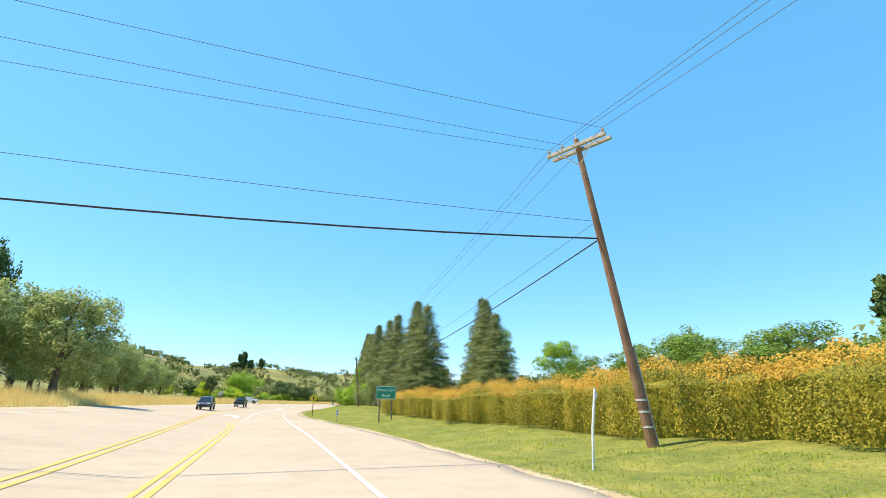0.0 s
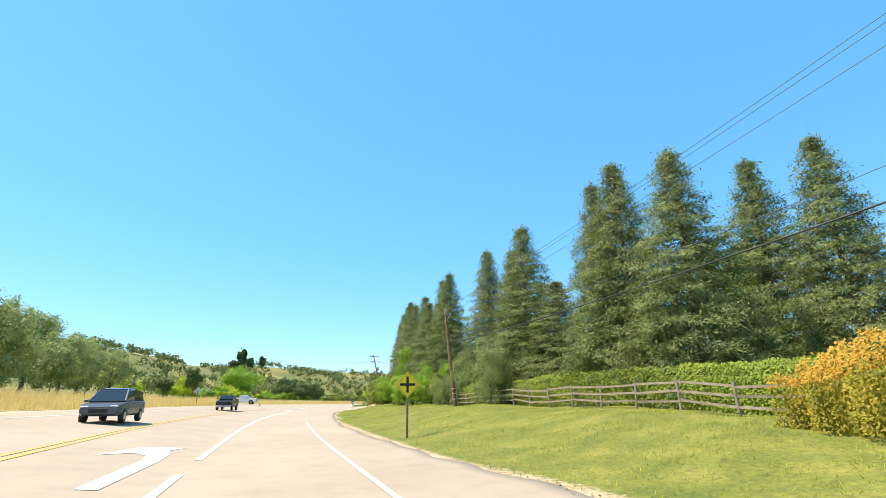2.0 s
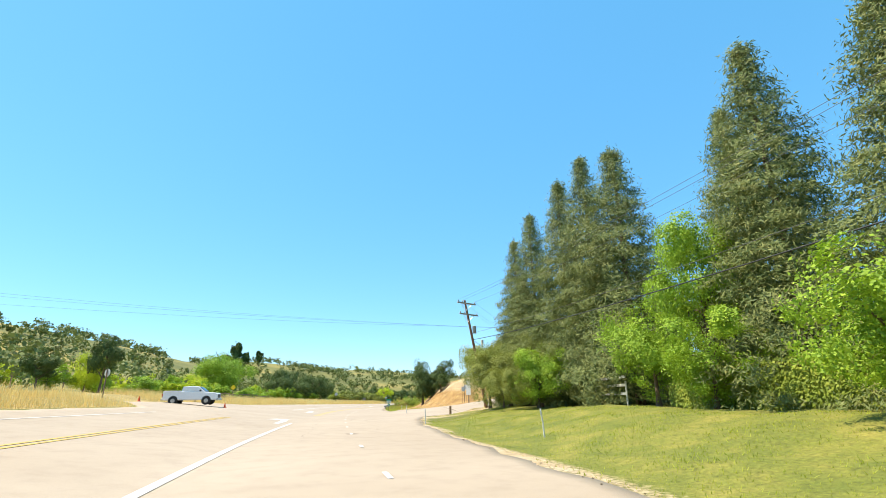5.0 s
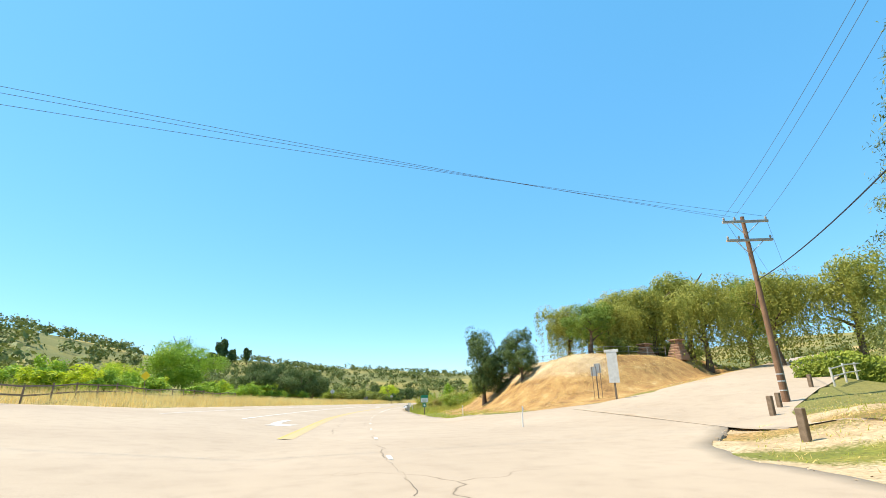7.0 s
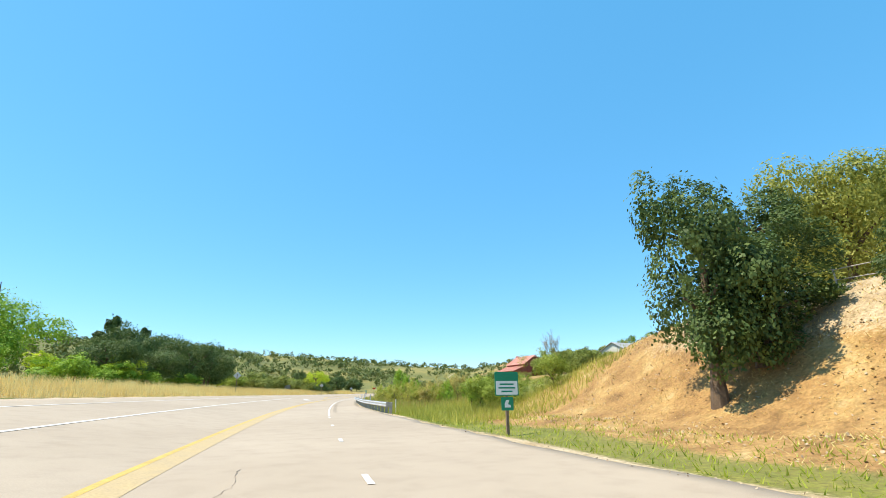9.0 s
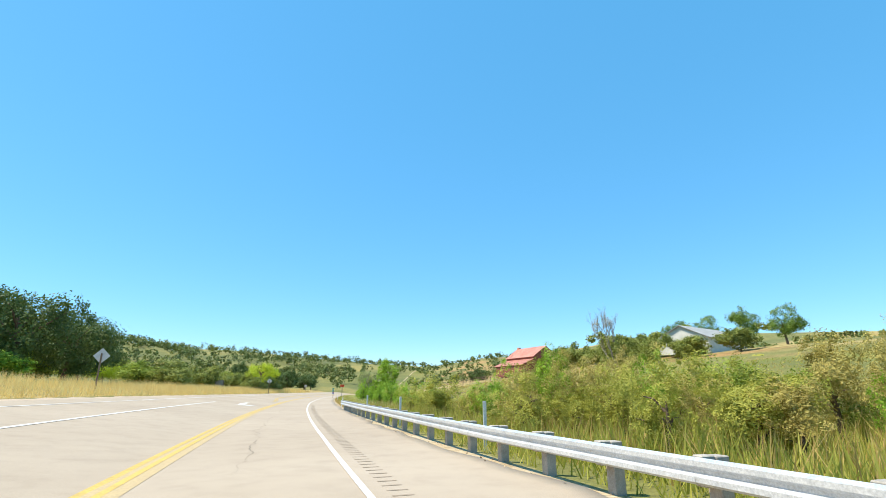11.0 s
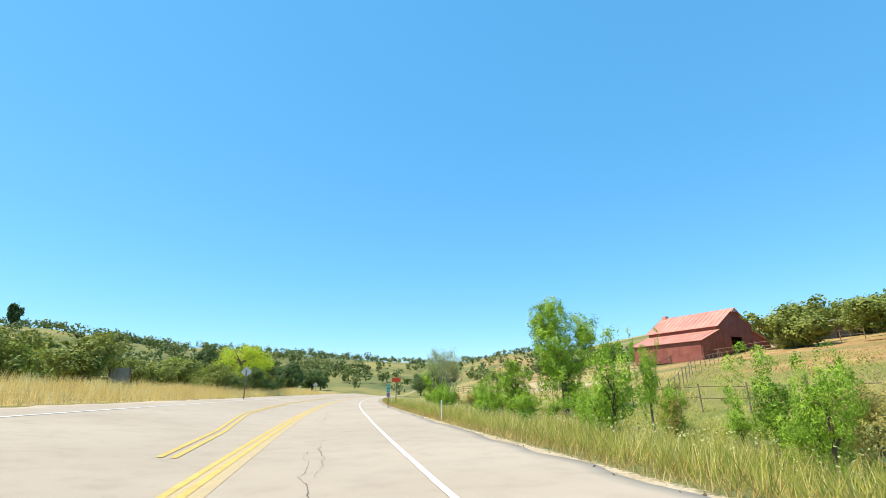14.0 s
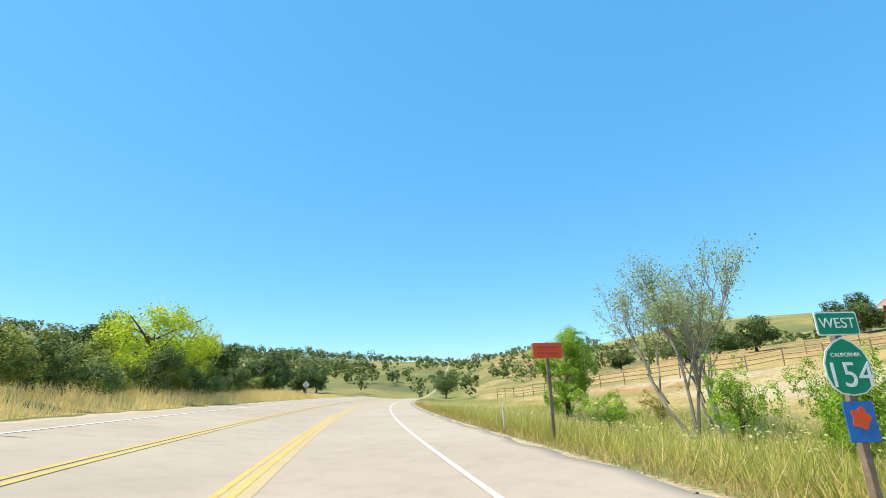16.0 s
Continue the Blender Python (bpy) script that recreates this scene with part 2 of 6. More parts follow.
def ground_material():
    """Lawn, dry grass and bare soil, laid out by the plan's own masks."""
    m, nt, b = nodes_of("ground", 0.95)
    masks = {}
    for k in ("lawn", "soil", "straw", "pale"):
        a = nt.nodes.new("ShaderNodeAttribute")
        a.attribute_name = k
        masks[k] = a.outputs["Fac"]
    big = noise_fac(nt, 0.09, 5)
    mid = noise_fac(nt, 0.7, 6)
    fine = noise_fac(nt, 9.0, 4)
    hill = ramp(nt, noise_fac(nt, 0.018, 5), [(0.36, (0.12, 0.135, 0.03)), (0.5, (0.185, 0.18, 0.042)), (0.66, (0.34, 0.27, 0.07))])
    lawn = ramp(nt, mid, [(0.3, (0.12, 0.15, 0.018)), (0.5, (0.19, 0.2, 0.027)), (0.72, (0.3, 0.265, 0.05))])
    straw = ramp(nt, mid, [(0.3, (0.3, 0.22, 0.07)), (0.7, (0.52, 0.38, 0.14))])
    soil = ramp(nt, mid, [(0.28, (0.2, 0.105, 0.035)), (0.46, (0.37, 0.21, 0.072)), (0.6, (0.45, 0.28, 0.1)), (0.72, (0.56, 0.4, 0.19))])
    pale = ramp(nt, mid, [(0.26, (0.36, 0.24, 0.12)), (0.5, (0.5, 0.38, 0.23)), (0.74, (0.62, 0.51, 0.36))])
    col = hill
    jit = ramp(nt, fine, [(0.2, (0, 0, 0)), (0.8, (1, 1, 1))])
    for k, c in (("straw", straw), ("lawn", lawn), ("soil", soil), ("pale", pale)):
        f = nt.nodes.new("ShaderNodeMath")
        f.operation = "MULTIPLY_ADD"
        nt.links.new(jit, f.inputs[0])
        f.inputs[1].default_value = 0.5
        nt.links.new(masks[k], f.inputs[2])
        g = nt.nodes.new("ShaderNodeMapRange")
        g.inputs["From Min"].default_value, g.inputs["From Max"].default_value = 0.6, 0.9
        nt.links.new(f.outputs[0], g.inputs[0])
        col = blend(nt, col, c, g.outputs[0])
    col = blend(nt, col, ramp(nt, fine, [(0.3, (0.66, 0.66, 0.64)), (0.7, (1.16, 1.16, 1.16))]), 1.0, "MULTIPLY")
    tuft = noise_fac(nt, 2.6, 7, rough=0.75)
    col = blend(nt, col, ramp(nt, tuft, [(0.32, (0.6, 0.64, 0.55)), (0.46, (1, 1, 1)), (0.62, (1, 1, 1)), (0.74, (1.2, 1.14, 1.02))]), 1.0, "MULTIPLY")
    nt.links.new(col, b.inputs["Base Color"])
    bump(nt, b, fine, 0.7, 0.08)
    return m


ROAD, GROUND = road_material(), ground_material()
YELLOWLINE = plain("worn yellow road paint", (0.5, 0.34, 0.1), (0.66, 0.46, 0.1), 2.5, 0.8, 0, 0.2, 0.005, 25)
WHITELINE = plain("worn white road paint", (0.55, 0.53, 0.49), (0.8, 0.79, 0.76), 1.2, 0.8, 0, 0.2, 0.005, 25)

# ---- the plan: a line along the driven lane, s metres on, d metres to its right ----
BEND = [(-90, 8.9), (0, 8.9), (34, 8.5), (65, 10.2), (113, 13.9), (148, 16.8), (190, 20.7), (240, 25), (281, 28.5), (332, 31.6), (430, 41), (480, 45), (1700, 45)]
LS = np.arange(-90, 1700, 0.5)
LH = np.radians(np.interp(LS, [b[0] for b in BEND], [b[1] for b in BEND]))
LX = np.cumsum(np.sin(LH) * 0.5)
LY = np.cumsum(np.cos(LH) * 0.5)
LX, LY = LX - LX[180], LY - LY[180]


def at(s, d):
    h = np.interp(s, LS, LH)
    return np.interp(s, LS, LX) + d * np.cos(h), np.interp(s, LS, LY) - d * np.sin(h)


def step(a, b, x):
    t = np.clip((x - a) / (b - a), 0, 1)
    return t * t * (3 - 2 * t)


RIGHT_EDGE = [(-90, 5.4), (26, 5.6), (41, 5.1), (62, 4.0), (78, 3.8), (100, 4.6), (126, 5.6), (142, 6.6), (152, 8.0), (158, 8.9), (161, 10.4), (165, 14.0), (168, 17.0), (181.6, 17.0), (182.0, 12.4), (182.4, 10.4), (183.6, 9.0), (186, 8.1), (190, 7.4), (198, 6.4), (226, 5.2), (247, 4.5), (330, 4.9), (1700, 4.9)]
LEFT_EDGE = [(-90, -14.0), (60, -14.0), (110, -14.5), (152, -15.0), (160, -19.5), (178, -19.5), (188, -15.0), (205, -14.5), (260, -13.0), (300, -12.0), (345, -11.0), (1700, -11.0)]
SIDE = [(166.0, -6.0, 0.0), (169.5, 6.0, 0.0), (171.6, 11.0, 0.12), (174.8, 18.0, 0.75), (177.8, 24.5, 1.7), (184.0, 34.0, 3.0), (196.0, 48.0, 4.6), (222.0, 70.0, 6.6), (262.0, 105.0, 10.0)]
HALF = ([4, 8, 11, 15, 18, 24.5, 40], [15, 13.5, 10.2, 7.8, 6.7, 5.4, 4.2])


HILL = ([0, 120, 200, 300, 400, 500, 620, 780, 1000], [59, 59, 60, 61, 49, 42, 48, 36, 38])


def right_edge(s):
    return np.interp(s, [a for a, _ in RIGHT_EDGE], [b for _, b in RIGHT_EDGE])


def left_edge(s):
    return np.interp(s, [a for a, _ in LEFT_EDGE], [b for _, b in LEFT_EDGE])


def side_road(s, d):
    """Distance from the side road's centre line, its width and its height there."""
    best = np.full(np.shape(s), 1e9)
    z = np.zeros(np.shape(s))
    for (a, b, u), (p, q, w) in zip(SIDE, SIDE[1:]):
        l2 = (p - a) ** 2 + (q - b) ** 2
        t = np.clip(((s - a) * (p - a) + (d - b) * (q - b)) / l2, 0, 1)
        far = np.hypot(s - a - t * (p - a), d - b - t * (q - b))
        z = np.where(far < best, u + t * (w - u), z)
        best = np.minimum(best, far)
    half = np.interp(d, *HALF)
    return best, half, z


def beyond_side(s, d):
    """How far past the side road's far edge."""
    far, half, _ = side_road(s, d)
    mid = np.interp(d, [q for _, q, _ in SIDE], [p for p, _, _ in SIDE])
    return np.where(s > mid, far - half, -1.0)


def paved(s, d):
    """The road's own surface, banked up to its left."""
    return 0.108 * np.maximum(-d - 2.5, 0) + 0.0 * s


def apron(s, d):
    """How much the side road's height counts, and that height."""
    far, half, z = side_road(s, d)
    return (1 - step(half + 0.3, half + 4.5, far)) * step(6.0, 9.5, d), z


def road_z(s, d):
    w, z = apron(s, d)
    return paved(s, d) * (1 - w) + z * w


def ground_z(s, d):
    s, d = np.asarray(s, float), np.asarray(d, float)
    re, le = right_edge(s), left_edge(s)
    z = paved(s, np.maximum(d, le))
    # right verge, then what lies behind it
    off = np.maximum(d - np.minimum(re, 9.0), 0)
    rise = np.interp(s, [-60, 40, 70, 150, 180, 230, 255, 1000], [0.4, 0.5, 1.1, 1.1, 1.0, 0.2, -0.6, -0.5])
    z = z + rise * step(0.3, 9, off) - 0.06 * step(0, 0.6, off)
    z = z + np.where(s < 175, 0.05 * np.clip(d - 20, 0, 60), 0) * step(-90, -60, s)
    field = step(235, 270, s) * (0.145 * np.clip(d - 16, 0, 60) + 0.02 * np.clip(d - 76, 0, 40))
    z = z + field
    # the cut bank beyond the side road
    e1, e2 = d - np.minimum(re, 8.5) - 2.0, beyond_side(s, d)
    bank = 4.5 * step(3.6, 11.0, e1) * step(0.3, 9.5 - 4.0 * step(17, 27, d), e2) * (1 - 0.86 * step(205, 228, s - 0.45 * (d - 14)))
    z = z + np.maximum(bank, 0)
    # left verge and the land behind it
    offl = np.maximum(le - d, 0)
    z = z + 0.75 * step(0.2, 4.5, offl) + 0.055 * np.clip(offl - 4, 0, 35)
    # hills: to the left, ahead and far to the right
    wob = 1 + 0.09 * np.sin(s * 0.011 + 1.0) * np.cos(d * 0.013) + 0.05 * np.sin(s * 0.031 + d * 0.021)
    z = z + wob * np.interp(s, *HILL) * step(45, 330, -d)
    z = z + wob * 32 * step(455, 900, s) * (1 - 0.75 * step(80, 330, -d)) + 25 * step(105, 330, d) * step(150, 330, s)
    z = z + 22 * step(120, 420, d) * (1 - step(150, 330, s))
    w, sz = apron(s, d)
    z = z * (1 - w) + sz * w
    # a little unevenness off the pavement
    off_road = step(0.5, 3.0, np.maximum(off, offl)) * (1 - w)
    z = z + off_road * 0.08 * (np.sin(s * 1.1 + d * 0.7) * np.sin(d * 1.3 - s * 0.4) + np.sin(s * 0.37 - d * 0.61))
    return z


def spot(s, d, dz=0.0, turn=0.0, size=1.0):
    """A pose on the ground: x to the road's right, y along it; turn in degrees to the left."""
    x, y = at(s, d)
    h = math.degrees(float(np.interp(s, LS, LH)))
    return pose(float(x), float(y), float(ground_z(s, d)) + dz, 0, 0, turn - h) @ Matrix.Diagonal((size, size, size, 1))


# ---- building helpers ----


def mesh_of(name, verts, faces, material=None, smooth=False):
    me = bpy.data.meshes.new(name)
    verts = np.asarray(verts, np.float32)
    me.from_pydata(verts.tolist() if len(verts) < 5000 else [], [], faces if len(verts) < 5000 else [])
    if len(verts) >= 5000:
        f = np.asarray(faces, np.int32)
        n = f.shape[1]
        me.vertices.add(len(verts))
        me.vertices.foreach_set("co", verts.ravel())
        me.loops.add(f.size)
        me.loops.foreach_set("vertex_index", f.ravel())
        me.polygons.add(len(f))
        me.polygons.foreach_set("loop_start", np.arange(0, f.size, n, dtype=np.int32))
        me.update(calc_edges=True)
    if material:
        me.materials.append(material)
    if smooth:
        me.polygons.foreach_set("use_smooth", [True] * len(me.polygons))
    return me


def part(name, shape, material, parent, label=""):
    """One mesh object under a thing or under a part; shape is a bmesh or a mesh."""
    if isinstance(shape, bmesh.types.BMesh):
        me = bpy.data.meshes.new(name)
        bmesh.ops.recalc_face_normals(shape, faces=shape.faces)
        shape.to_mesh(me)
        shape.free()
    else:
        me = shape
    if not me.materials:
        me.materials.append(material)
    ob = new(name, me)
    ob.parent = parent
    return tagged(ob, label)


def thing(name, m, label, category, group="", kind=""):
    ob = new(name)
    ob.empty_display_size = 0.2
    ob.matrix_basis = m
    return tagged(ob, label, category, group, kind)


def box(bm, x0, x1, y0, y1, z0, z1, bevel=0.0, m=None):
    made = bmesh.ops.create_cube(bm, size=1.0)["verts"]
    for v in made:
        v.co = Vector((x0 + (v.co.x + 0.5) * (x1 - x0), y0 + (v.co.y + 0.5) * (y1 - y0), z0 + (v.co.z + 0.5) * (z1 - z0)))
        if m:
            v.co = m @ v.co
    if bevel:
        edges = {e for v in made for e in v.link_edges}
        bmesh.ops.bevel(bm, geom=list(edges), offset=bevel, segments=1, affect="EDGES")
    return bm


def boxed(*a, bevel=0.0):
    return box(bmesh.new(), *a, bevel=bevel)


def tube(bm, pts, radii, n=8):
    rings = []
    pts = [Vector(p) for p in pts]
    for k, p in enumerate(pts):
        way = (pts[min(k + 1, len(pts) - 1)] - pts[max(k - 1, 0)]).normalized()
        side = way.orthogonal().normalized()
        up = way.cross(side)
        r = radii[k] if hasattr(radii, "__len__") else radii
        rings.append([bm.verts.new(p + (side * math.cos(a) + up * math.sin(a)) * r) for a in (2 * math.pi * j / n for j in range(n))])
    for a, b in zip(rings, rings[1:]):
        for j in range(n):
            bm.faces.new((a[j], a[(j + 1) % n], b[(j + 1) % n], b[j]))
    bm.faces.new(rings[0][::-1])
    bm.faces.new(rings[-1])
    return bm


def tubed(pts, radii, n=8):
    return tube(bmesh.new(), pts, radii, n)


def plate(outline, y0, y1):
    """A flat plate in x and z from a list of corners, y0 to y1 thick."""
    bm = bmesh.new()
    a = [bm.verts.new((x, y0, z)) for x, z in outline]
    b = [bm.verts.new((x, y1, z)) for x, z in outline]
    bm.faces.new(a)
    bm.faces.new(b[::-1])
    for k in range(len(a)):
        bm.faces.new((a[k], b[k], b[(k + 1) % len(a)], a[(k + 1) % len(a)]))
    return bm


def lettering(text, size, x, y, z, name="lettering"):
    """Raised letters that face -y, centred on x and z."""
    cu = bpy.data.curves.new(name, "FONT")
    cu.body, cu.size, cu.extrude, cu.align_x, cu.align_y = text, size, 0.002, "CENTER", "CENTER"
    ob = bpy.data.objects.new(name, cu)
    me = bpy.data.meshes.new_from_object(ob)
    me.transform(pose(x, y, z, 90, 0, 0))
    bpy.data.objects.remove(ob)
    return me


def leaf_mesh(name, pts, nrm, size, rng, material, long=1.7):
    """Small leaf-shaped blades at pts, roughly facing nrm."""
    n = len(pts)
    nrm = nrm + rng.normal(0, 0.4, (n, 3))
    nrm /= np.linalg.norm(nrm, axis=1, keepdims=True) + 1e-9
    t = np.cross(nrm, rng.normal(0, 1, (n, 3)))
    t /= np.linalg.norm(t, axis=1, keepdims=True) + 1e-9
    b = np.cross(nrm, t)
    sz = (size * rng.uniform(0.6, 1.4, n))[:, None]
    v = np.stack([pts - t * sz * long / 2, pts + b * sz * 0.5, pts + t * sz * long / 2 + nrm * sz * 0.15, pts - b * sz * 0.5], 1).reshape(-1, 3)
    return mesh_of(name, v, np.arange(4 * n).reshape(-1, 4), material)


def clumps(rng, blobs, count, per, spread, flat=1.0):
    """Leaf places in flattened sprays over the outside of a set of rounded masses."""
    if per >= 20:
        count, per = int(count * 0.5), per * 2
    w = np.array([b[3] * b[5] for b in blobs]) ** 1.0
    pick = rng.choice(len(blobs), count, p=w / w.sum())
    B = np.array(blobs)[pick]
    u = rng.normal(0, 1, (count, 3))
    u /= np.linalg.norm(u, axis=1, keepdims=True)
    r = 1 - np.abs(rng.normal(0, 0.24, count))
    c = B[:, :3] + u * B[:, 3:6] * r[:, None]
    o = np.clip(rng.normal(0, 1, (count * per, 3)), -1.9, 1.9) * np.repeat(rng.uniform(0.6, 1.25, count), per)[:, None]
    out = np.repeat(u, per, 0)
    along = (o * out).sum(1, keepdims=True)
    o = o - out * along * 0.55 - out * ((o * o).sum(1, keepdims=True) - along ** 2) * 0.12
    p = np.repeat(c, per, 0) + o * spread * np.array([1, 1, flat])
    nrm = np.repeat(u, per, 0) + np.array([0, 0, 0.35])
    return p, nrm


def filled(rng, P, N, blobs, leaf, count=70, inner_leaf=1.6):
    """Adds the larger shaded leaves inside the masses, so that a crown is not see-through."""
    inner = [(b[0], b[1], b[2], b[3] * 0.62, b[4] * 0.62, b[5] * 0.62) for b in blobs]
    p, q = clumps(rng, inner, count, 7, leaf * 1.5)
    return np.concatenate([P, p]), np.concatenate([N, q]), np.concatenate([np.full(len(P), leaf), np.full(len(p), min(leaf * inner_leaf, 0.4))])


def blades(name, base, height, width, rng, material, lean=0.3):
    """Grass blades: thin upright triangles on base points."""
    n = len(base)
    a = rng.uniform(0, 2 * math.pi, n)
    side = np.stack([np.cos(a), np.sin(a), np.zeros(n)], 1)
    h = (height * rng.uniform(0.5, 1.25, n))[:, None]
    tip = base + np.array([0, 0, 1]) * h + rng.normal(0, lean, (n, 3)) * h * np.array([1, 1, 0.1])
    w = (width * rng.uniform(0.6, 1.4, n))[:, None]
    v = np.stack([base - side * w, base + side * w, tip], 1).reshape(-1, 3)
    return mesh_of(name, v, np.arange(3 * n).reshape(-1, 3), material)


def strewn(rng, n, s0, s1, d0, d1):
    """n places on the ground in a stretch of the plan (d0, d1 may be functions of s)."""
    s = rng.uniform(s0, s1, n)
    a = d0(s) if callable(d0) else d0
    b = d1(s) if callable(d1) else d1
    d = a + (b - a) * rng.uniform(0, 1, n)
    x, y = at(s, d)
    return np.stack([x, y, ground_z(s, d) - 0.02], 1), s, d


def stuff(name, me, label, category):
    return tagged(new(name, me), label, category, "", "stuff")

# ---- ground and roads ----


def build_ground():
    s = np.concatenate([np.arange(-90, 0, 6), np.arange(0, 240, 1.5), np.arange(240, 480, 3), np.arange(480, 1000, 20), np.array([1050, 1150, 1300, 1500, 1690])])
    d = np.concatenate([-np.array([1500, 1100, 800, 600, 480, 400, 340, 300, 260, 230, 200, 175, 150, 130, 112, 96, 84, 74, 66, 59, 53, 48, 44, 40, 37, 34, 31, 28.5, 26]), np.arange(-24, 40, 0.8), np.array([41, 43, 46, 49, 53, 57, 62, 68, 75, 83, 92, 102, 115, 130, 150, 175, 205, 240, 290, 350, 430, 520, 620, 700])])
    S, D = np.meshgrid(s, d, indexing="ij")
    X, Y = at(S, D)
    Z = ground_z(S, D)
    on_road = (D < right_edge(S) - 0.4) & (D > left_edge(S) + 0.3)
    far, half, _ = side_road(S, D)
    on_side = (far < half - 0.3) & (D > 12)
    Z = Z - np.where(on_road | on_side, np.where((D > 7) & (S > 156) & (S < 188), 0.12, 0.06), 0.0)
    ns, nd = S.shape
    k = np.arange(ns * nd).reshape(ns, nd)
    f = np.stack([k[:-1, :-1], k[1:, :-1], k[1:, 1:], k[:-1, 1:]], -1).reshape(-1, 4)[:, ::-1]
    me = mesh_of("ground", np.stack([X, Y, Z], -1).reshape(-1, 3), f, GROUND, True)
    rim = lambda s: np.minimum(right_edge(s), 9.0)
    n1 = np.sin(S * 0.23 + D * 0.31) * 0.5 + np.sin(S * 0.07 - D * 0.17) * 0.5
    lawn = step(0, 0.8, D - rim(S)) * (1 - step(20, 26, D)) * (1 - step(146, 152, S + 0.4 * D))
    near_pole = step(150, 156, S) * (1 - step(166, 172, S)) * step(7.5, 9, D) * (1 - step(16, 24, D))
    lawn = np.maximum(lawn * (1 - 0.6 * near_pole), near_pole * (0.4 + 0.4 * n1))
    lawn = np.maximum(lawn, step(184, 192, S) * (1 - step(225, 245, S)) * step(0, 0.6, D - rim(S)) * (1 - step(2.0, 3.6, D - rim(S))) * (0.62 + 0.3 * n1))
    lawn = np.maximum(lawn, step(238, 262, S) * step(5, 7, D) * (1 - step(50, 66, D)) * (0.52 + 0.3 * n1) * (1 - 0.8 * step(326, 342, S) * step(14, 19, D)))
    e2 = beyond_side(S, D)
    soil = step(-0.3, 0.8, e2) * step(1.5, 4.0, D - rim(S)) * (1 - step(212, 230, S - 0.45 * (D - 14))) * (1 - step(38, 50, D))
    soil = np.maximum(soil, near_pole * step(10, 12, D) * (0.5 - 0.4 * n1))
    n2 = np.sin(S * 0.11 + 0.8) * np.sin(D * 0.19 + S * 0.05)
    soil = np.maximum(soil, step(262, 275, S) * step(19, 24, D) * (1 - step(70, 90, D)) * (0.22 + 0.5 * n2))
    soil = np.maximum(soil, step(285, 300, S) * step(38, 46, D) * (1 - step(70, 90, D)) * (0.45 + 0.35 * n1))
    straw = np.maximum(step(0, 1, left_edge(S) - D) * (1 - step(9, 16, left_edge(S) - D)) * (1 - step(430, 470, S)), step(240, 265, S) * step(8, 16, D) * (0.3 + 0.4 * n1))
    straw = np.maximum(straw, step(326, 342, S) * step(14, 19, D) * (1 - step(430, 470, S)) * (0.66 + 0.34 * n1))
    straw = np.maximum(straw, step(330, 350, S) * step(75, 95, D) * (1 - step(520, 600, S)) * (0.75 + 0.3 * n1))
    pale = soil * step(2.2, 3.6, Z) * (1 - step(205, 216, S)) * step(180, 186, S) * (1 - step(20, 25, D)) * (0.75 + 0.25 * n1)
    pale = np.maximum(pale, step(338, 350, S) * (1 - step(392, 410, S)) * step(17, 22, D) * (1 - step(30, 40, D)) * (0.4 + 0.35 * n1))
    pale = np.maximum(pale, 0.9 * (1 - step(0.15, 0.8, D - rim(S))) * step(-0.6, -0.2, D - rim(S)))
    pale = np.maximum(pale, near_pole * (0.55 + 0.4 * np.sin(S * 0.9 + D * 0.7)))
    for name, val in (("lawn", lawn), ("soil", soil), ("straw", straw), ("pale", pale)):
        me.attributes.new(name, "FLOAT", "POINT").data.foreach_set("value", np.clip(val, 0, 1).ravel().astype(np.float32))
    return tagged(new("ground", me), "grassy verges, straw banks and rolling hills", "ground", "", "structure")


def ribbon(name, s, left, right, lift, material, cols=2, label="", z_of=None, crown=None):
    """A strip along the plan from d = left(s) to right(s)."""
    u = np.linspace(0, 1, cols)
    L = np.array([left(v) if callable(left) else left for v in s])
    R = np.array([right(v) if callable(right) else right for v in s])
    D = L[:, None] + (R - L)[:, None] * u
    if crown is not None:
        v = np.linspace(0, 1, cols // 2)
        D = np.concatenate([L[:, None] + (crown - L)[:, None] * v, crown + (R - crown)[:, None] * v[1:]], 1)
        D = np.concatenate([D[:, :1] - 0.05, D, D[:, -1:] + 0.05], 1)
        cols = D.shape[1]
    S = np.repeat(np.asarray(s, float)[:, None], cols, 1)
    X, Y = at(S, D)
    Z = (z_of(S, D) if z_of else paved(S, D)) + lift
    if crown is not None:
        Z[:, 0] -= 0.3
        Z[:, -1] -= 0.3
    k = np.arange(S.size).reshape(S.shape)
    f = np.stack([k[:-1, :-1], k[1:, :-1], k[1:, 1:], k[:-1, 1:]], -1).reshape(-1, 4)[:, ::-1]
    me = mesh_of(name, np.stack([X, Y, Z], -1).reshape(-1, 3), f.tolist() if S.size < 5000 else f, material, crown is None)
    return tagged(new(name, me), label, name.split("_")[-1], "", "structure")


build_ground()
wave = lambda s: 0.12 * math.sin(s * 1.7) + 0.1 * math.sin(s * 0.61 + 1) + 0.06 * math.sin(s * 4.3)
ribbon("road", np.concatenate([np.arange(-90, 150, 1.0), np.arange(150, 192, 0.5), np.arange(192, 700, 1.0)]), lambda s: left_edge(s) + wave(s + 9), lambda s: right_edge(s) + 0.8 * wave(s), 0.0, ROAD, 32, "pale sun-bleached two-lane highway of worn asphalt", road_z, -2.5)


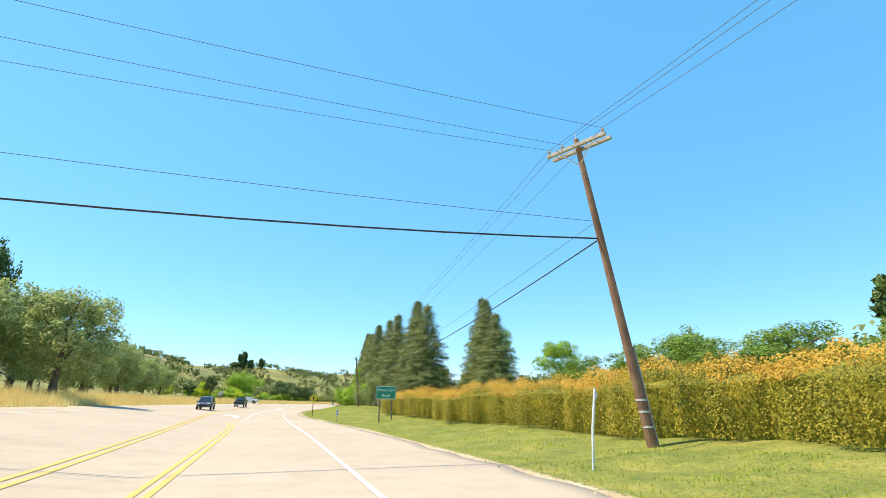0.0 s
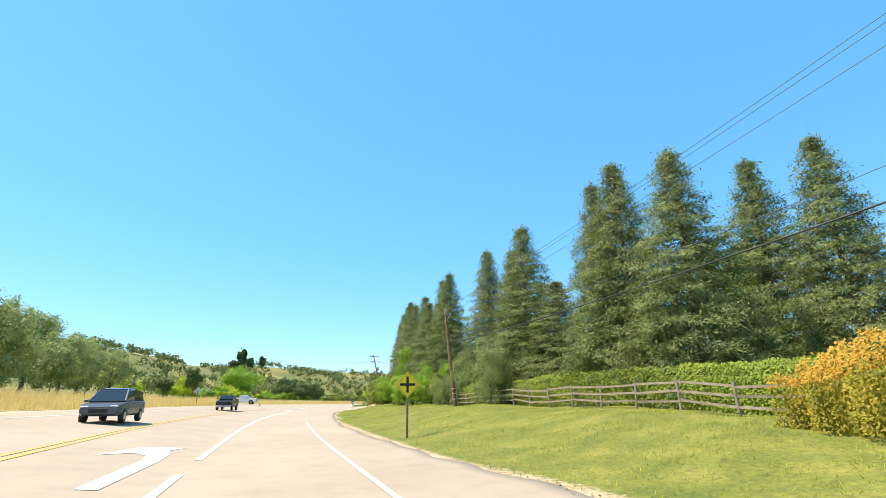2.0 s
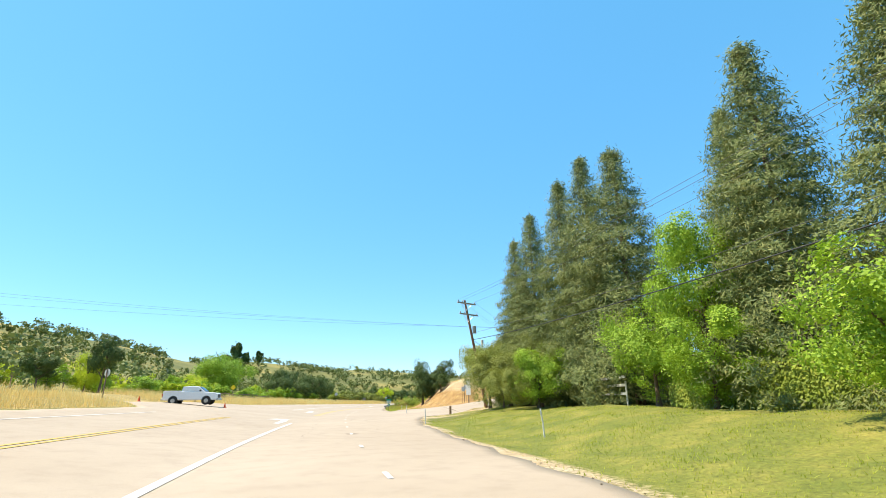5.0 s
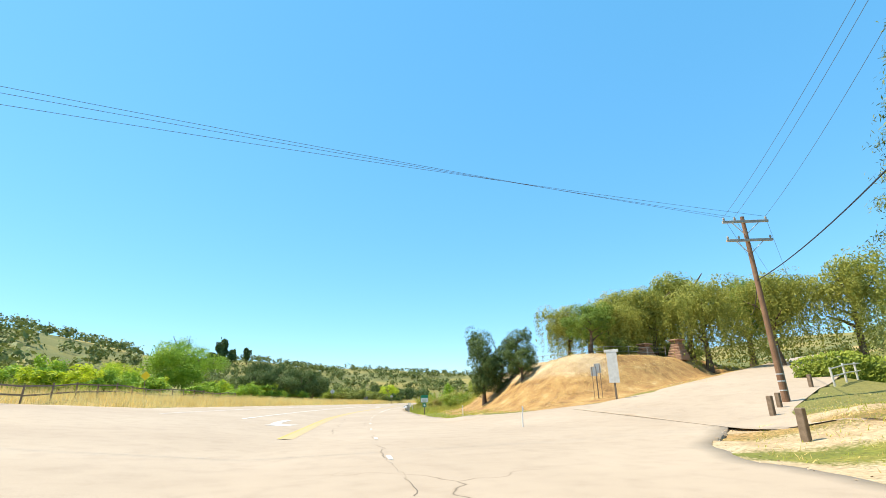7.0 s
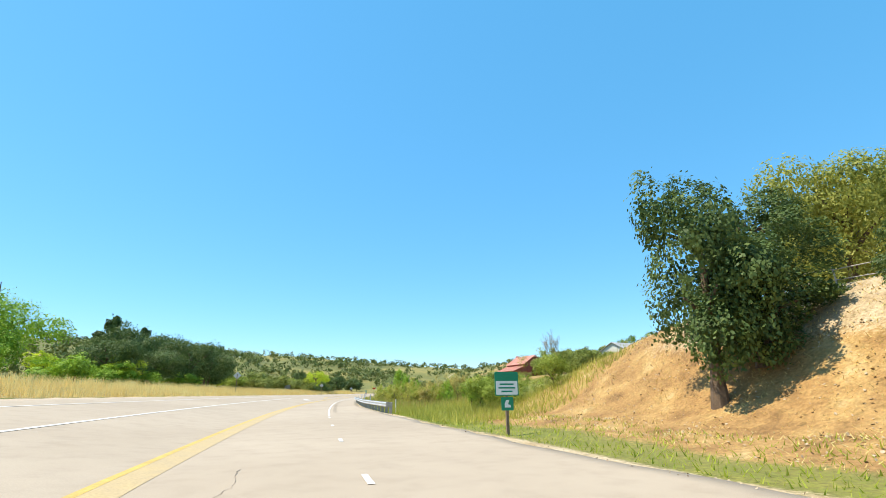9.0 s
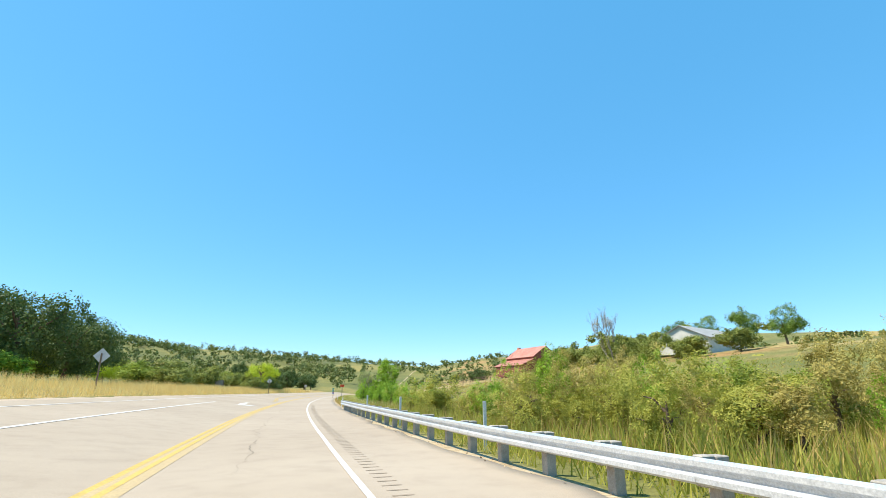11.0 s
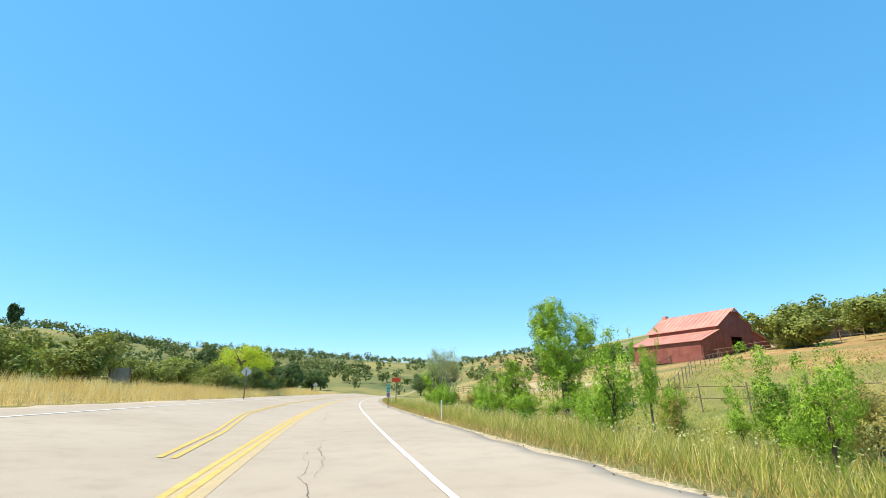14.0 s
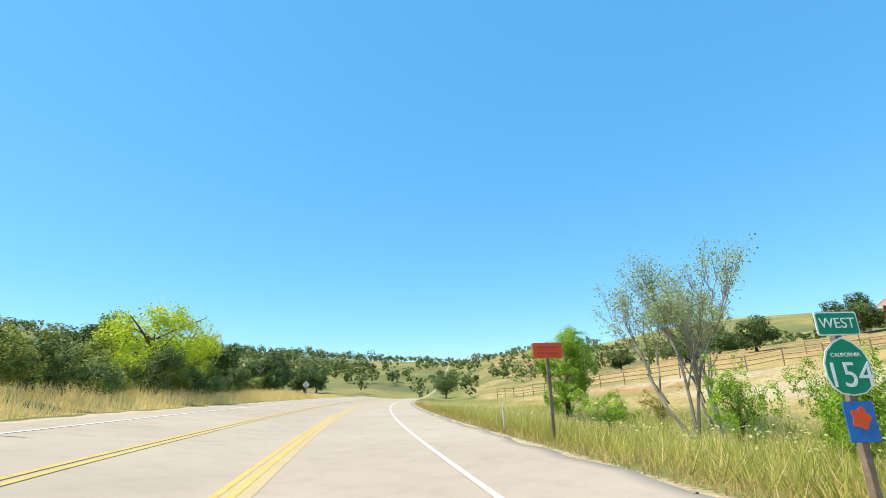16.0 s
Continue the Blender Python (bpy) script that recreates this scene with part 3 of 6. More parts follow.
def build_side_road():
    pts = []
    for (a, b, u), (p, q, w) in zip(SIDE[1:], SIDE[2:]):
        for k in range(8):
            pts.append((a + (p - a) * k / 8, b + (q - b) * k / 8))
    pts = np.array(pts)
    way = np.gradient(pts, axis=0)
    way /= np.linalg.norm(way, axis=1, keepdims=True)
    half = np.interp(pts[:, 1], *HALF)
    u = np.linspace(-1, 1, 13)
    S = pts[:, :1] - way[:, 1:] * half[:, None] * u * -1
    D = pts[:, 1:] + way[:, :1] * half[:, None] * u * -1
    D = np.maximum(D, 14.5)
    X, Y = at(S, D)
    Z = ground_z(S, D) + np.where(D < 17.5, 0.012, 0.03)
    k = np.arange(S.size).reshape(S.shape)
    f = np.stack([k[:-1, :-1], k[1:, :-1], k[1:, 1:], k[:-1, 1:]], -1).reshape(-1, 4)
    me = mesh_of("side_road", np.stack([X, Y, Z], -1).reshape(-1, 3), f.tolist(), ROAD, True)
    tagged(new("side_road", me), "pale asphalt side road that climbs past a cut bank", "road", "", "structure")


build_side_road()


def line_d(nodes):
    return lambda s: float(np.interp(s, [a for a, _ in nodes], [b for _, b in nodes]))


def painted(nodes, s0, s1, width, material, label, dash=0.0, gap=0.0):
    f = line_d(nodes)
    spans = [(s0, s1)] if not dash else [(a, a + dash) for a in np.arange(s0, s1, dash + gap)]
    for a, b in spans:
        n = max(2, int((b - a) / 1.2) + 1)
        ribbon("road_marking", np.linspace(a, b, n), lambda s: f(s) - width / 2, lambda s: f(s) + width / 2, 0.012, material, 2, label)


FOG = [(-90, 1.95), (0, 1.85), (26, 2.05), (42, 1.92), (63, 1.72), (78, 1.68), (94, 1.7), (126, 1.55), (177, 1.2), (199, 1.25), (247, 1.63), (298, 1.67), (319, 2.0), (339, 2.15), (700, 2.3)]
painted(FOG, -80, 86, 0.12, WHITELINE, "solid white edge line")
painted(FOG, 88, 222, 0.12, WHITELINE, "short white lane dash", 1.0, 6.3)
painted(FOG, 222, 690, 0.12, WHITELINE, "solid white edge line")
CENTRE = [(-90, -1.75), (0, -1.68), (34, -1.8), (42, -2.3), (47, -3.1)]
painted(CENTRE, -80, 44, 0.13, YELLOWLINE, "solid yellow centre line")
painted([(a, b - 0.26) for a, b in CENTRE], -80, 44, 0.13, YELLOWLINE, "solid yellow centre line")
TURN_L = [(-90, -3.5), (12, -3.95), (31, -4.5), (49, -5.2), (76, -6.6), (110, -7.2), (150, -7.2)]
for k in (0, 0.28):
    painted([(a, b - k) for a, b in TURN_L], -80, 148, 0.13, YELLOWLINE, "solid yellow line beside the turn lane")
painted([(40, -1.7), (65, -2.05), (82, -2.4), (103, -2.7), (126, -2.75), (150, -2.6)], 53, 57, 0.2, WHITELINE, "white lane dash")
painted([(40, -1.7), (65, -2.05), (82, -2.4), (103, -2.7), (126, -2.75), (150, -2.6)], 60, 147, 0.2, WHITELINE, "solid white turn lane line")
AFTER = [(178, -2.4), (198, -2.65), (248, -2.2), (289, -1.96), (320, -1.85), (341, -1.66), (700, -1.6)]
for k in (0, 0.27):
    painted([(a, b - k) for a, b in AFTER], 170, 690, 0.14, YELLOWLINE, "solid yellow centre line")
painted([(178, -7.3), (210, -7.3), (260, -7.2), (285, -7.1)], 184, 283, 0.18, WHITELINE, "solid white turn lane line")
for k in (0, 0.27):
    painted([(286, -2.3), (310, -3.5), (322, -4.7), (343, -5.1), (700, -5.2)][0:5] if not k else [(286, -2.57), (310, -3.77), (322, -4.97), (343, -5.37), (700, -5.47)], 303, 690, 0.14, YELLOWLINE, "solid yellow line beside the median")
painted([(-90, -11.6), (110, -11.8), (200, -11.8), (345, -9.0), (700, -9.0)], -80, 146, 0.13, WHITELINE, "solid white edge line")
painted([(-90, -11.6), (110, -11.8), (200, -11.8), (345, -9.0), (700, -9.0)], 182, 690, 0.13, WHITELINE, "solid white edge line")


def turn_arrow(s, d, flip=1):
    """A painted left-turn arrow, flat on the road."""
    pts = [(0.14, -4.4), (0.17, 1.0), (0.05, 3.2), (-0.2, 4.6), (0.1, 6.0), (-1.3, 5.0), (-1.75, 1.8), (-1.0, 3.0), (-0.5, 2.4), (-0.34, 1.2), (-0.28, -4.4)]
    v = []
    for x, y in pts:
        ss, dd = s + flip * y * 0.85, d + flip * x * 0.85
        px, py = at(ss, dd)
        v.append((float(px), float(py), float(paved(ss, dd)) + 0.012))
    me = mesh_of("turn_arrow", v, [list(range(11))], WHITELINE)
    tagged(new("turn_arrow", me), "worn white left-turn arrow painted on the asphalt", "road marking", "turn arrows", "structure")


for s, d, flip in ((58.8, -3.0, 1), (148.6, -3.4, 1), (184, -4.9, -1), (285.5, -4.9, -1)):
    turn_arrow(s, d, flip)

# thin cracks that wander along the driven lane, open in places and closed in others
CRACK = plain("dirt in a crack", (0.1, 0.08, 0.06), (0.2, 0.165, 0.13), 2.0, 0.95, 0, 0.0)
rng = np.random.default_rng(5)
for s0, s1, d0 in ((40, 52, -1.0), (128, 146, -0.6), (156, 171, 1.3), (171, 186, -0.75), (186, 200, -0.95), (176, 192, 1.15), (240, 252, -0.6), (250, 262, -0.5), (266, 276, -0.2), (292, 304, -0.45), (300, 308, -0.1), (318, 330, -0.3)):
    s = np.arange(s0, s1, 0.22)
    w = np.cumsum(rng.normal(0, 0.045, len(s)))
    w -= np.linspace(0, w[-1], len(s))
    gape = np.clip(0.5 + np.sin(s * 0.9 + s0) + 0.6 * np.sin(s * 2.3), 0.12, 1.3) * 0.006 + rng.uniform(0, 0.003, len(s))
    t = {round(float(a), 3): (float(b), float(c)) for a, b, c in zip(s, w, gape)}
    ribbon("road_crack", s, lambda q: d0 + t[round(float(q), 3)][0] - t[round(float(q), 3)][1], lambda q: d0 + t[round(float(q), 3)][0] + t[round(float(q), 3)][1], 0.006, CRACK, 2, "thin wandering crack in the asphalt")

# faded older paint spread beside the centre line, and flat bars for the milled grooves outside the edge line
OLDPAINT = plain("faded old yellow paint", (0.46, 0.35, 0.2), (0.52, 0.385, 0.19), 1.4, 0.85, 0, 0.2, 0.005, 25)
worn = line_d(AFTER)
ribbon("road_marking", np.arange(170, 520, 1.5), lambda s: worn(s) - 0.3, lambda s: worn(s) + 0.32, 0.006, OLDPAINT, 2, "faded older yellow paint beside the centre line")


# darker than the asphalt: the shade inside each groove, put into the colour
GROOVE_SHADE = plain("shaded groove", (0.27, 0.21, 0.15), (0.34, 0.27, 0.2), 2.0, 0.95, 0, 0.0)


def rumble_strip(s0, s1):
    """Short flat bars across the shoulder, one after another; the milled grooves' shade is their colour."""
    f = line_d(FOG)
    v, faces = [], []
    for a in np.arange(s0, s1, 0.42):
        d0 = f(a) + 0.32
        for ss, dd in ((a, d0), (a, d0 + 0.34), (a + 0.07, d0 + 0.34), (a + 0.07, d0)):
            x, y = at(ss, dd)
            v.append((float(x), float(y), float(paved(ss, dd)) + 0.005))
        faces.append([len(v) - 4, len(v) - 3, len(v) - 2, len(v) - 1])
    tagged(new("rumble_strip", mesh_of("rumble_strip", v, faces, GROOVE_SHADE)), "flat dark bars beside the edge line, coloured as the shade in milled grooves", "road marking", "", "structure")


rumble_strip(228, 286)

# ---- trees and bushes ----


def trunk_mesh(rng, height, r0, bend=0.25, limbs=0, spread=2.0, fork=0.4, n=8):
    bm = bmesh.new()
    top = Vector((rng.normal(0, bend), rng.normal(0, bend), height))
    pts = [top * t + Vector((math.sin(t * 5) * bend * 0.4, math.cos(t * 4) * bend * 0.3 - bend * 0.3, 0)) * t for t in np.linspace(0, 1, 6)]
    tube(bm, pts, [r0 * (1.35 if k == 0 else 1 - 0.15 * k) for k in range(6)], n)
    for k in range(limbs):
        t = rng.uniform(fork, 0.95)
        a = 2 * math.pi * (k + rng.uniform(0, 0.6)) / max(limbs, 1)
        p = top * t
        out = Vector((math.cos(a), math.sin(a), rng.uniform(0.5, 1.1))) * spread * rng.uniform(0.6, 1.1)
        tube(bm, [p, p + out * 0.5 + Vector((0, 0, 0.1)), p + out], [r0 * 0.5, r0 * 0.33, r0 * 0.12], 6)
    return bm


def make_tree(name, m, label, category, group, trunk, leaves, parts=("trunk", "crown")):
    t = thing(name, m, label, category, group)
    part(parts[0], trunk, BARK, t)
    part(parts[1], leaves, None, t)
    return t


def redwood_leaves(rng, H, R, base=0.9):
    """Whorls of flat drooping boughs, each a fan of needle sprays, with gaps between them; shorter towards a pointed top."""
    P, N, S = [], [], []
    z = base
    while z < H - 0.15:
        t = z / H
        r = R * (1 - t) ** 0.84 * rng.uniform(0.86, 1.06) + 0.08
        turn = rng.uniform(0, 2 * math.pi)
        n = 7 if r > 2 else 6
        for j in range(n):
            a = turn + 2 * math.pi * j / n + rng.normal(0, 0.25)
            reach = r * rng.uniform(0.74, 1.1)
            sprays = max(3, int(1.1 * reach * reach + 1.6 * reach + 2))
            u = np.linspace(0.12, 1.0, sprays) ** 0.6 + rng.normal(0, 0.03, sprays)
            side = rng.uniform(-0.5, 0.5, sprays) * reach * (1.3 - 0.8 * u)
            rise = 0.32 * u * reach * (0.3 + t) - 0.42 * reach * u ** 2 * (1.25 - t)
            c = np.stack([np.cos(a) * u * reach - np.sin(a) * side, np.sin(a) * u * reach + np.cos(a) * side, z + rise], 1)
            k = 30
            q = np.repeat(c, k, 0) + rng.normal(0, 1, (sprays * k, 3)) * np.array([0.2, 0.2, 0.11])
            P.append(q)
            N.append(np.tile([np.cos(a), np.sin(a), 0.55], (len(q), 1)) + rng.normal(0, 0.35, (len(q), 3)))
            S.append(np.full(len(q), 0.07))
        z += 0.32 + 0.16 * (1 - t) + rng.uniform(0, 0.12)
    m = 3000
    h = H * (1 - rng.uniform(0, 1, m) ** 0.5 * 0.97)
    a, r = rng.uniform(0, 2 * math.pi, m), R * (1 - h / H) ** 0.84 * rng.uniform(0.2, 0.75, m)
    P.append(np.stack([np.cos(a) * r, np.sin(a) * r, np.maximum(h - 0.3 * r, 0.4)], 1))
    N.append(np.stack([np.cos(a), np.sin(a), 0.3 + 0 * a], 1))
    S.append(np.full(m, 0.1))
    tip = rng.normal(0, 1, (60, 3)) * np.array([0.07, 0.07, 0.25]) + np.array([0, 0, H - 0.2])
    P.append(tip)
    N.append(rng.normal(0, 1, (60, 3)))
    S.append(np.full(60, 0.06))
    return np.concatenate(P), np.concatenate(N), np.concatenate(S)


def redwoods():
    places = [(63.7, 19.4, 13.9, 3.3), (68.3, 19.2, 14.8, 3.3), (71.2, 19.6, 14.8, 2.7), (77.4, 19.6, 9.4, 3.6), (81.2, 18.9, 15.3, 3.5), (84.8, 19.4, 13.8, 2.8), (90.4, 19.0, 15.6, 3.2),
              (105.4, 19.0, 16.8, 3.4), (110.6, 19.4, 17.4, 3.1), (116.5, 18.6, 14.8, 3.3), (122.8, 19.2, 17.2, 3.3), (128, 22.5, 17.0, 3.0), (135.6, 19.6, 18.4, 3.8), (139.4, 19.2, 19.2, 3.2), (144.2, 19.4, 19.6, 3.4),
              (151.2, 19.2, 18.9, 3.3), (156.2, 19.0, 17.8, 2.7), (159.4, 20.5, 14.0, 2.6), (66.4, 28.6, 15.2, 3.3), (61, 27.0, 14.0, 3.0), (55.5, 26.0, 11.5, 3.0)]
    protos = []
    for k in range(4):
        rng = np.random.default_rng(20 + k)
        H, R = 15.0, 4.4
        P, N, size = redwood_leaves(rng, H, R)
        protos.append((leaf_mesh("redwood_crown", P, N, size * 0.66, rng, REDWOOD, 4.6), trunk_mesh(rng, H * 0.97, 0.2, 0.1)))
    made = {}
    for i, (s, d, H, R) in enumerate(places):
        k = i % 4
        m = spot(s, d, -0.1, 67 * i) @ Matrix.Diagonal((R / 3.0, R / 3.0, H / 15.0, 1))
        if k not in made:
            made[k] = make_tree("redwood_tree", m, "tall ragged dark green redwood behind the clipped hedge", "tree", "redwood row", protos[k][1], protos[k][0])
        else:
            copy_thing(made[k], m).matrix_basis = m


redwoods()


def round_tree(rng, H, W, mat, leaf=0.26, count=260, per=16, lobes=9, trunk=0.22, open_below=0.22, spread=0.3):
    """A broad crown of many rounded masses over a forked trunk."""
    zc, ra, rb = H * (open_below + 1) / 2, W * 0.34, H * (1 - open_below) * 0.34
    blobs = [(0, 0, zc, W * 0.33, W * 0.33, H * (1 - open_below) * 0.36)]
    for _ in range(lobes + 5):
        u = rng.normal(0, 1, 3)
        u /= np.linalg.norm(u)
        k = rng.uniform(0.75, 1.1)
        r = rng.uniform(0.12, 0.2)
        blobs.append((u[0] * ra * k, u[1] * ra * k, zc + u[2] * rb * k, W * r, W * r, H * (1 - open_below) * r * 0.85))
    P, N = clumps(rng, blobs, count, per, spread * W / 7)
    P, N, size = filled(rng, P, N, blobs, leaf)
    P[:, 2] = np.maximum(P[:, 2], H * open_below * 0.6)
    return leaf_mesh("crown", P, N, size, rng, mat), trunk_mesh(rng, H * 0.62, trunk, 0.25, 6, W * 0.28)


def weeping_tree(rng, H, W, mat, strand_count=330, leaf=0.088):
    """Arching crown with hanging strands, as a pepper tree has."""
    blobs = [(rng.normal(0, W * 0.17), rng.normal(0, W * 0.17), H * rng.uniform(0.6, 0.86), W * 0.26, W * 0.26, H * 0.13) for _ in range(9)]
    P, N = clumps(rng, blobs, 420, 15, 0.26)
    strands = []
    for _ in range(strand_count):
        b = blobs[rng.integers(len(blobs))]
        a = rng.uniform(0, 2 * math.pi)
        x, y = b[0] + math.cos(a) * b[3] * rng.uniform(0.5, 1.1), b[1] + math.sin(a) * b[4] * rng.uniform(0.5, 1.1)
        drop = rng.uniform(0.2, 0.78) * H
        u = rng.uniform(0, 1, 30)
        strands.append(np.stack([x + rng.normal(0, 0.09, 30), y + rng.normal(0, 0.09, 30), b[2] + 0.2 - u * drop], 1))
    Q = np.concatenate(strands)
    P = np.concatenate([P, Q])
    N = np.concatenate([N, rng.normal(0, 1, (len(Q), 3)) * np.array([1, 1, 0.2])])
    P, N, size = filled(rng, P, N, blobs, leaf, 60)
    P[:, 2] = np.maximum(P[:, 2], 0.3)
    return leaf_mesh("crown", P, N, size, rng, mat, 2.3), trunk_mesh(rng, H * 0.7, 0.3, 0.4, 6, W * 0.28)


def bush(rng, H, W, mat, leaf=0.2, count=150, per=16, spread=0.055, long=1.7):
    blobs = [(rng.normal(0, W * 0.2), rng.normal(0, W * 0.2), H * rng.uniform(0.25, 0.68), W * rng.uniform(0.2, 0.32), W * rng.uniform(0.2, 0.32), H * rng.uniform(0.18, 0.3)) for _ in range(7)]
    blobs.append((0, 0, H * 0.38, W * 0.28, W * 0.28, H * 0.36))
    blobs += [(rng.normal(0, W * 0.24), rng.normal(0, W * 0.24), H * rng.uniform(0.6, 0.86), W * 0.11, W * 0.11, H * 0.13) for _ in range(4)]
    P, N = clumps(rng, blobs, count, per, spread * W)
    P, N, size = filled(rng, P, N, blobs, leaf, max(60, count // 2), 1.4)
    P[:, 2] = np.maximum(P[:, 2], 0.02 + rng.uniform(0, 0.3, len(P)))
    return leaf_mesh("foliage", P, N, size, rng, mat, long), trunk_mesh(rng, H * 0.5, 0.09, 0.1, 4, W * 0.25)


def plant(places, protos, name, label, category, group="", parts=("trunk", "crown"), base=(1.0, 1.0), sink=0.05):
    """Trees or bushes of one kind: places are (s, d, height, width)."""
    made = {}
    for i, (s, d, H, W) in enumerate(places):
        k = i % len(protos)
        m = spot(s, d, -sink, 79 * i) @ Matrix.Diagonal((W / base[1], W / base[1], H / base[0], 1))
        if k not in made:
            made[k] = make_tree(name, m, label, category, group, protos[k][1], protos[k][0], parts)
        else:
            copy_thing(made[k], m).matrix_basis = m


def protos(fn, n, seed, *a, **k):
    return [fn(np.random.default_rng(seed + i), *a, **k) for i in range(n)]


BUSHY = ("stem", "foliage")
plant([(96, 14.2, 4.6, 5.5), (103, 13.6, 4.2, 5.0), (109, 13.4, 4.4, 5.2), (115, 13.2, 4.8, 5.4), (124, 15.4, 4.2, 5.0), (139.8, 14.4, 5.0, 5.0), (150.4, 15.9, 2.2, 2.2)],
      protos(bush, 2, 40, 4.0, 4.0, GREENLEAF, 0.046, 230, 84, 0.05), "roadside_bush", "bright green rounded bush beside the lawn", "bush", "lawn bushes", BUSHY, (4.0, 4.0))
plant([(129.4, 16.6, 6.0, 5.8)], protos(bush, 1, 47, 4.0, 4.0, GREENLEAF, 0.044, 230, 84, 0.05), "lime_bush", "yellow green rounded bush above the white fence", "bush", "lawn bushes", BUSHY, (4.0, 4.0))
plant([(79.4, 14.6, 5.6, 3.9), (91.5, 14.8, 3.8, 3.6)], protos(bush, 2, 50, 4.0, 4.0, WILLOW, 0.03, 220, 80, 0.05, 3.2), "conifer_bush", "pale green loose conifer in front of the fence", "bush", "", BUSHY, (4.0, 4.0))
plant([(146.5, 14.6, 5.0, 7.4), (143, 16.8, 5.6, 7.0), (167, 31, 4.2, 5.0), (141, 15.2, 4.8, 5.6), (144.5, 13.4, 3.4, 4.0)],
      protos(bush, 2, 54, 4.0, 4.0, OLIVE, 0.03, 250, 90, 0.05, 3.2), "olive_bush", "large olive green feathery bush beside the utility pole", "bush", "olive bushes", BUSHY, (4.0, 4.0))
plant([(151.9, 14.4, 6.6, 7.4), (147.6, 16.6, 7.0, 6.4)], protos(round_tree, 2, 57, 8.0, 7.0, OLIVE, 0.05, 620, 34, open_below=0.14, lobes=14, trunk=0.13), "olive_tree", "olive green feathery tree overhanging the foot of the utility pole", "tree", "olive trees", base=(8.0, 7.0))
plant([(126.4, 17.6, 9.8, 5.4), (74, 33, 12.3, 7.5), (58, 36, 8.6, 7.0)],
      protos(round_tree, 2, 60, 8.0, 6.0, GREENLEAF, 0.075, 700, 26), "leafy_tree", "bright green leafy tree behind the hedge", "tree", "leafy trees", base=(8.0, 6.0))
plant([(45, 31, 5.6, 7), (38, 27, 4.2, 7), (32, 30, 5.8, 8), (24, 27, 5.4, 8), (52, 44, 8.0, 9), (40, 42, 8.2, 9), (28, 40, 7.2, 9), (15, 32, 6.5, 8), (20, 45, 7.9, 10), (100, 28, 9, 7), (120, 27, 9, 7), (140, 29, 10, 8), (155, 34, 10, 8), (324, 86, 10, 8), (317, 90, 10.5, 8), (330, 82, 9, 7), (309, 92, 10, 9)],
      protos(round_tree, 3, 70, 8.0, 7.0, MIDLEAF, 0.1, 420, 22), "broad_tree", "mid green broad tree in the garden behind", "tree", "garden trees", base=(8.0, 7.0))
plant([(31, 60, 13, 4.0)], protos(round_tree, 1, 75, 8.0, 3.0, OAKLEAF, 0.26, 260, 16), "cypress_tree", "tall narrow dark tree behind the hedge", "tree", "", base=(8.0, 3.0))
# on and behind the cut bank
plant([(202.7, 13.3, 9.8, 5.4), (202.2, 14.9, 5.0, 5.6), (197.0, 16.2, 4.0, 3.8), (203.4, 17.6, 5.6, 5.0)],
      protos(round_tree, 3, 80, 7.0, 5.0, OAKLEAF, 0.075, 760, 22, open_below=0.02), "oak_tree", "dense dark green oak on the slope of the bank", "tree", "bank oaks", base=(7.0, 5.0), sink=0.25)
plant([(198.5, 26.5, 6.7, 6.5), (199, 32, 8.6, 7.6), (203, 30, 9.4, 7.6), (196.6, 36.5, 10.3, 7.8), (207.5, 31, 9.1, 7.6), (202, 38, 11.3, 8.6), (193, 42, 10.3, 8.1), (189, 47.5, 10.8, 8.6), (208, 38, 10.8, 8.6), (213, 34, 9.1, 7.8), (172, 44, 11.4, 8.6), (166, 38, 11.4, 8.6), (220, 40, 9.6, 8.6), (192, 58, 13.2, 9.7), (205, 48, 12.0, 9.7), (205.4, 24.5, 7.6, 6.4)],
      protos(weeping_tree, 4, 90, 8.0, 7.0, PEPPER), "pepper_tree", "yellow green weeping pepper tree on top of the bank", "tree", "pepper trees", base=(8.0, 7.0))
plant([(195.4, 23.0, 6.2, 6.2), (201.5, 25.5, 6.2, 5.6), (197, 45, 11, 7.5)], protos(round_tree, 2, 96, 7.0, 5.5, MIDLEAF, 0.075, 620, 22), "shade_tree", "mid green round tree among the pepper trees", "tree", "", base=(7.0, 5.5))
# left of the road
plant([(46, -28, 12, 11.0), (53, -26.5, 12.5, 11.0), (60, -30, 14, 11.0), (66, -27, 13.4, 11.0), (73, -28, 11, 10.0), (80, -27, 8.6, 8.5), (88, -28, 8.6, 9.4), (38, -27, 12, 12.2), (28, -27, 11, 12.2), (97, -26, 10.2, 8.5), (105, -30, 10.2, 9.8), (113, -27, 8.4, 7.8), (120, -34.5, 12.4, 9.5), (131, -33, 10.6, 9.0), (139, -32, 8.6, 7.6), (54.4, -18.6, 11.2, 10.6)],
      protos(round_tree, 3, 110, 8.0, 7.0, WILLOW, 0.11, 620, 22, open_below=0.02, lobes=15), "willow_tree", "grey green drooping tree behind the dry grass", "tree", "willow row", base=(8.0, 7.0))
plant([(56, -36, 16, 9), (45, -36, 15, 10), (34, -36, 13, 10), (178, -31, 8.0, 4.8), (174, -36, 5.5, 4.6), (70, -40, 13, 9), (63, -31, 16.5, 9)],
      protos(round_tree, 3, 120, 8.0, 6.5, OAKLEAF, 0.13, 460, 20), "dark_tree", "tall dark green tree behind the verge", "tree", "dark trees", base=(8.0, 6.5))
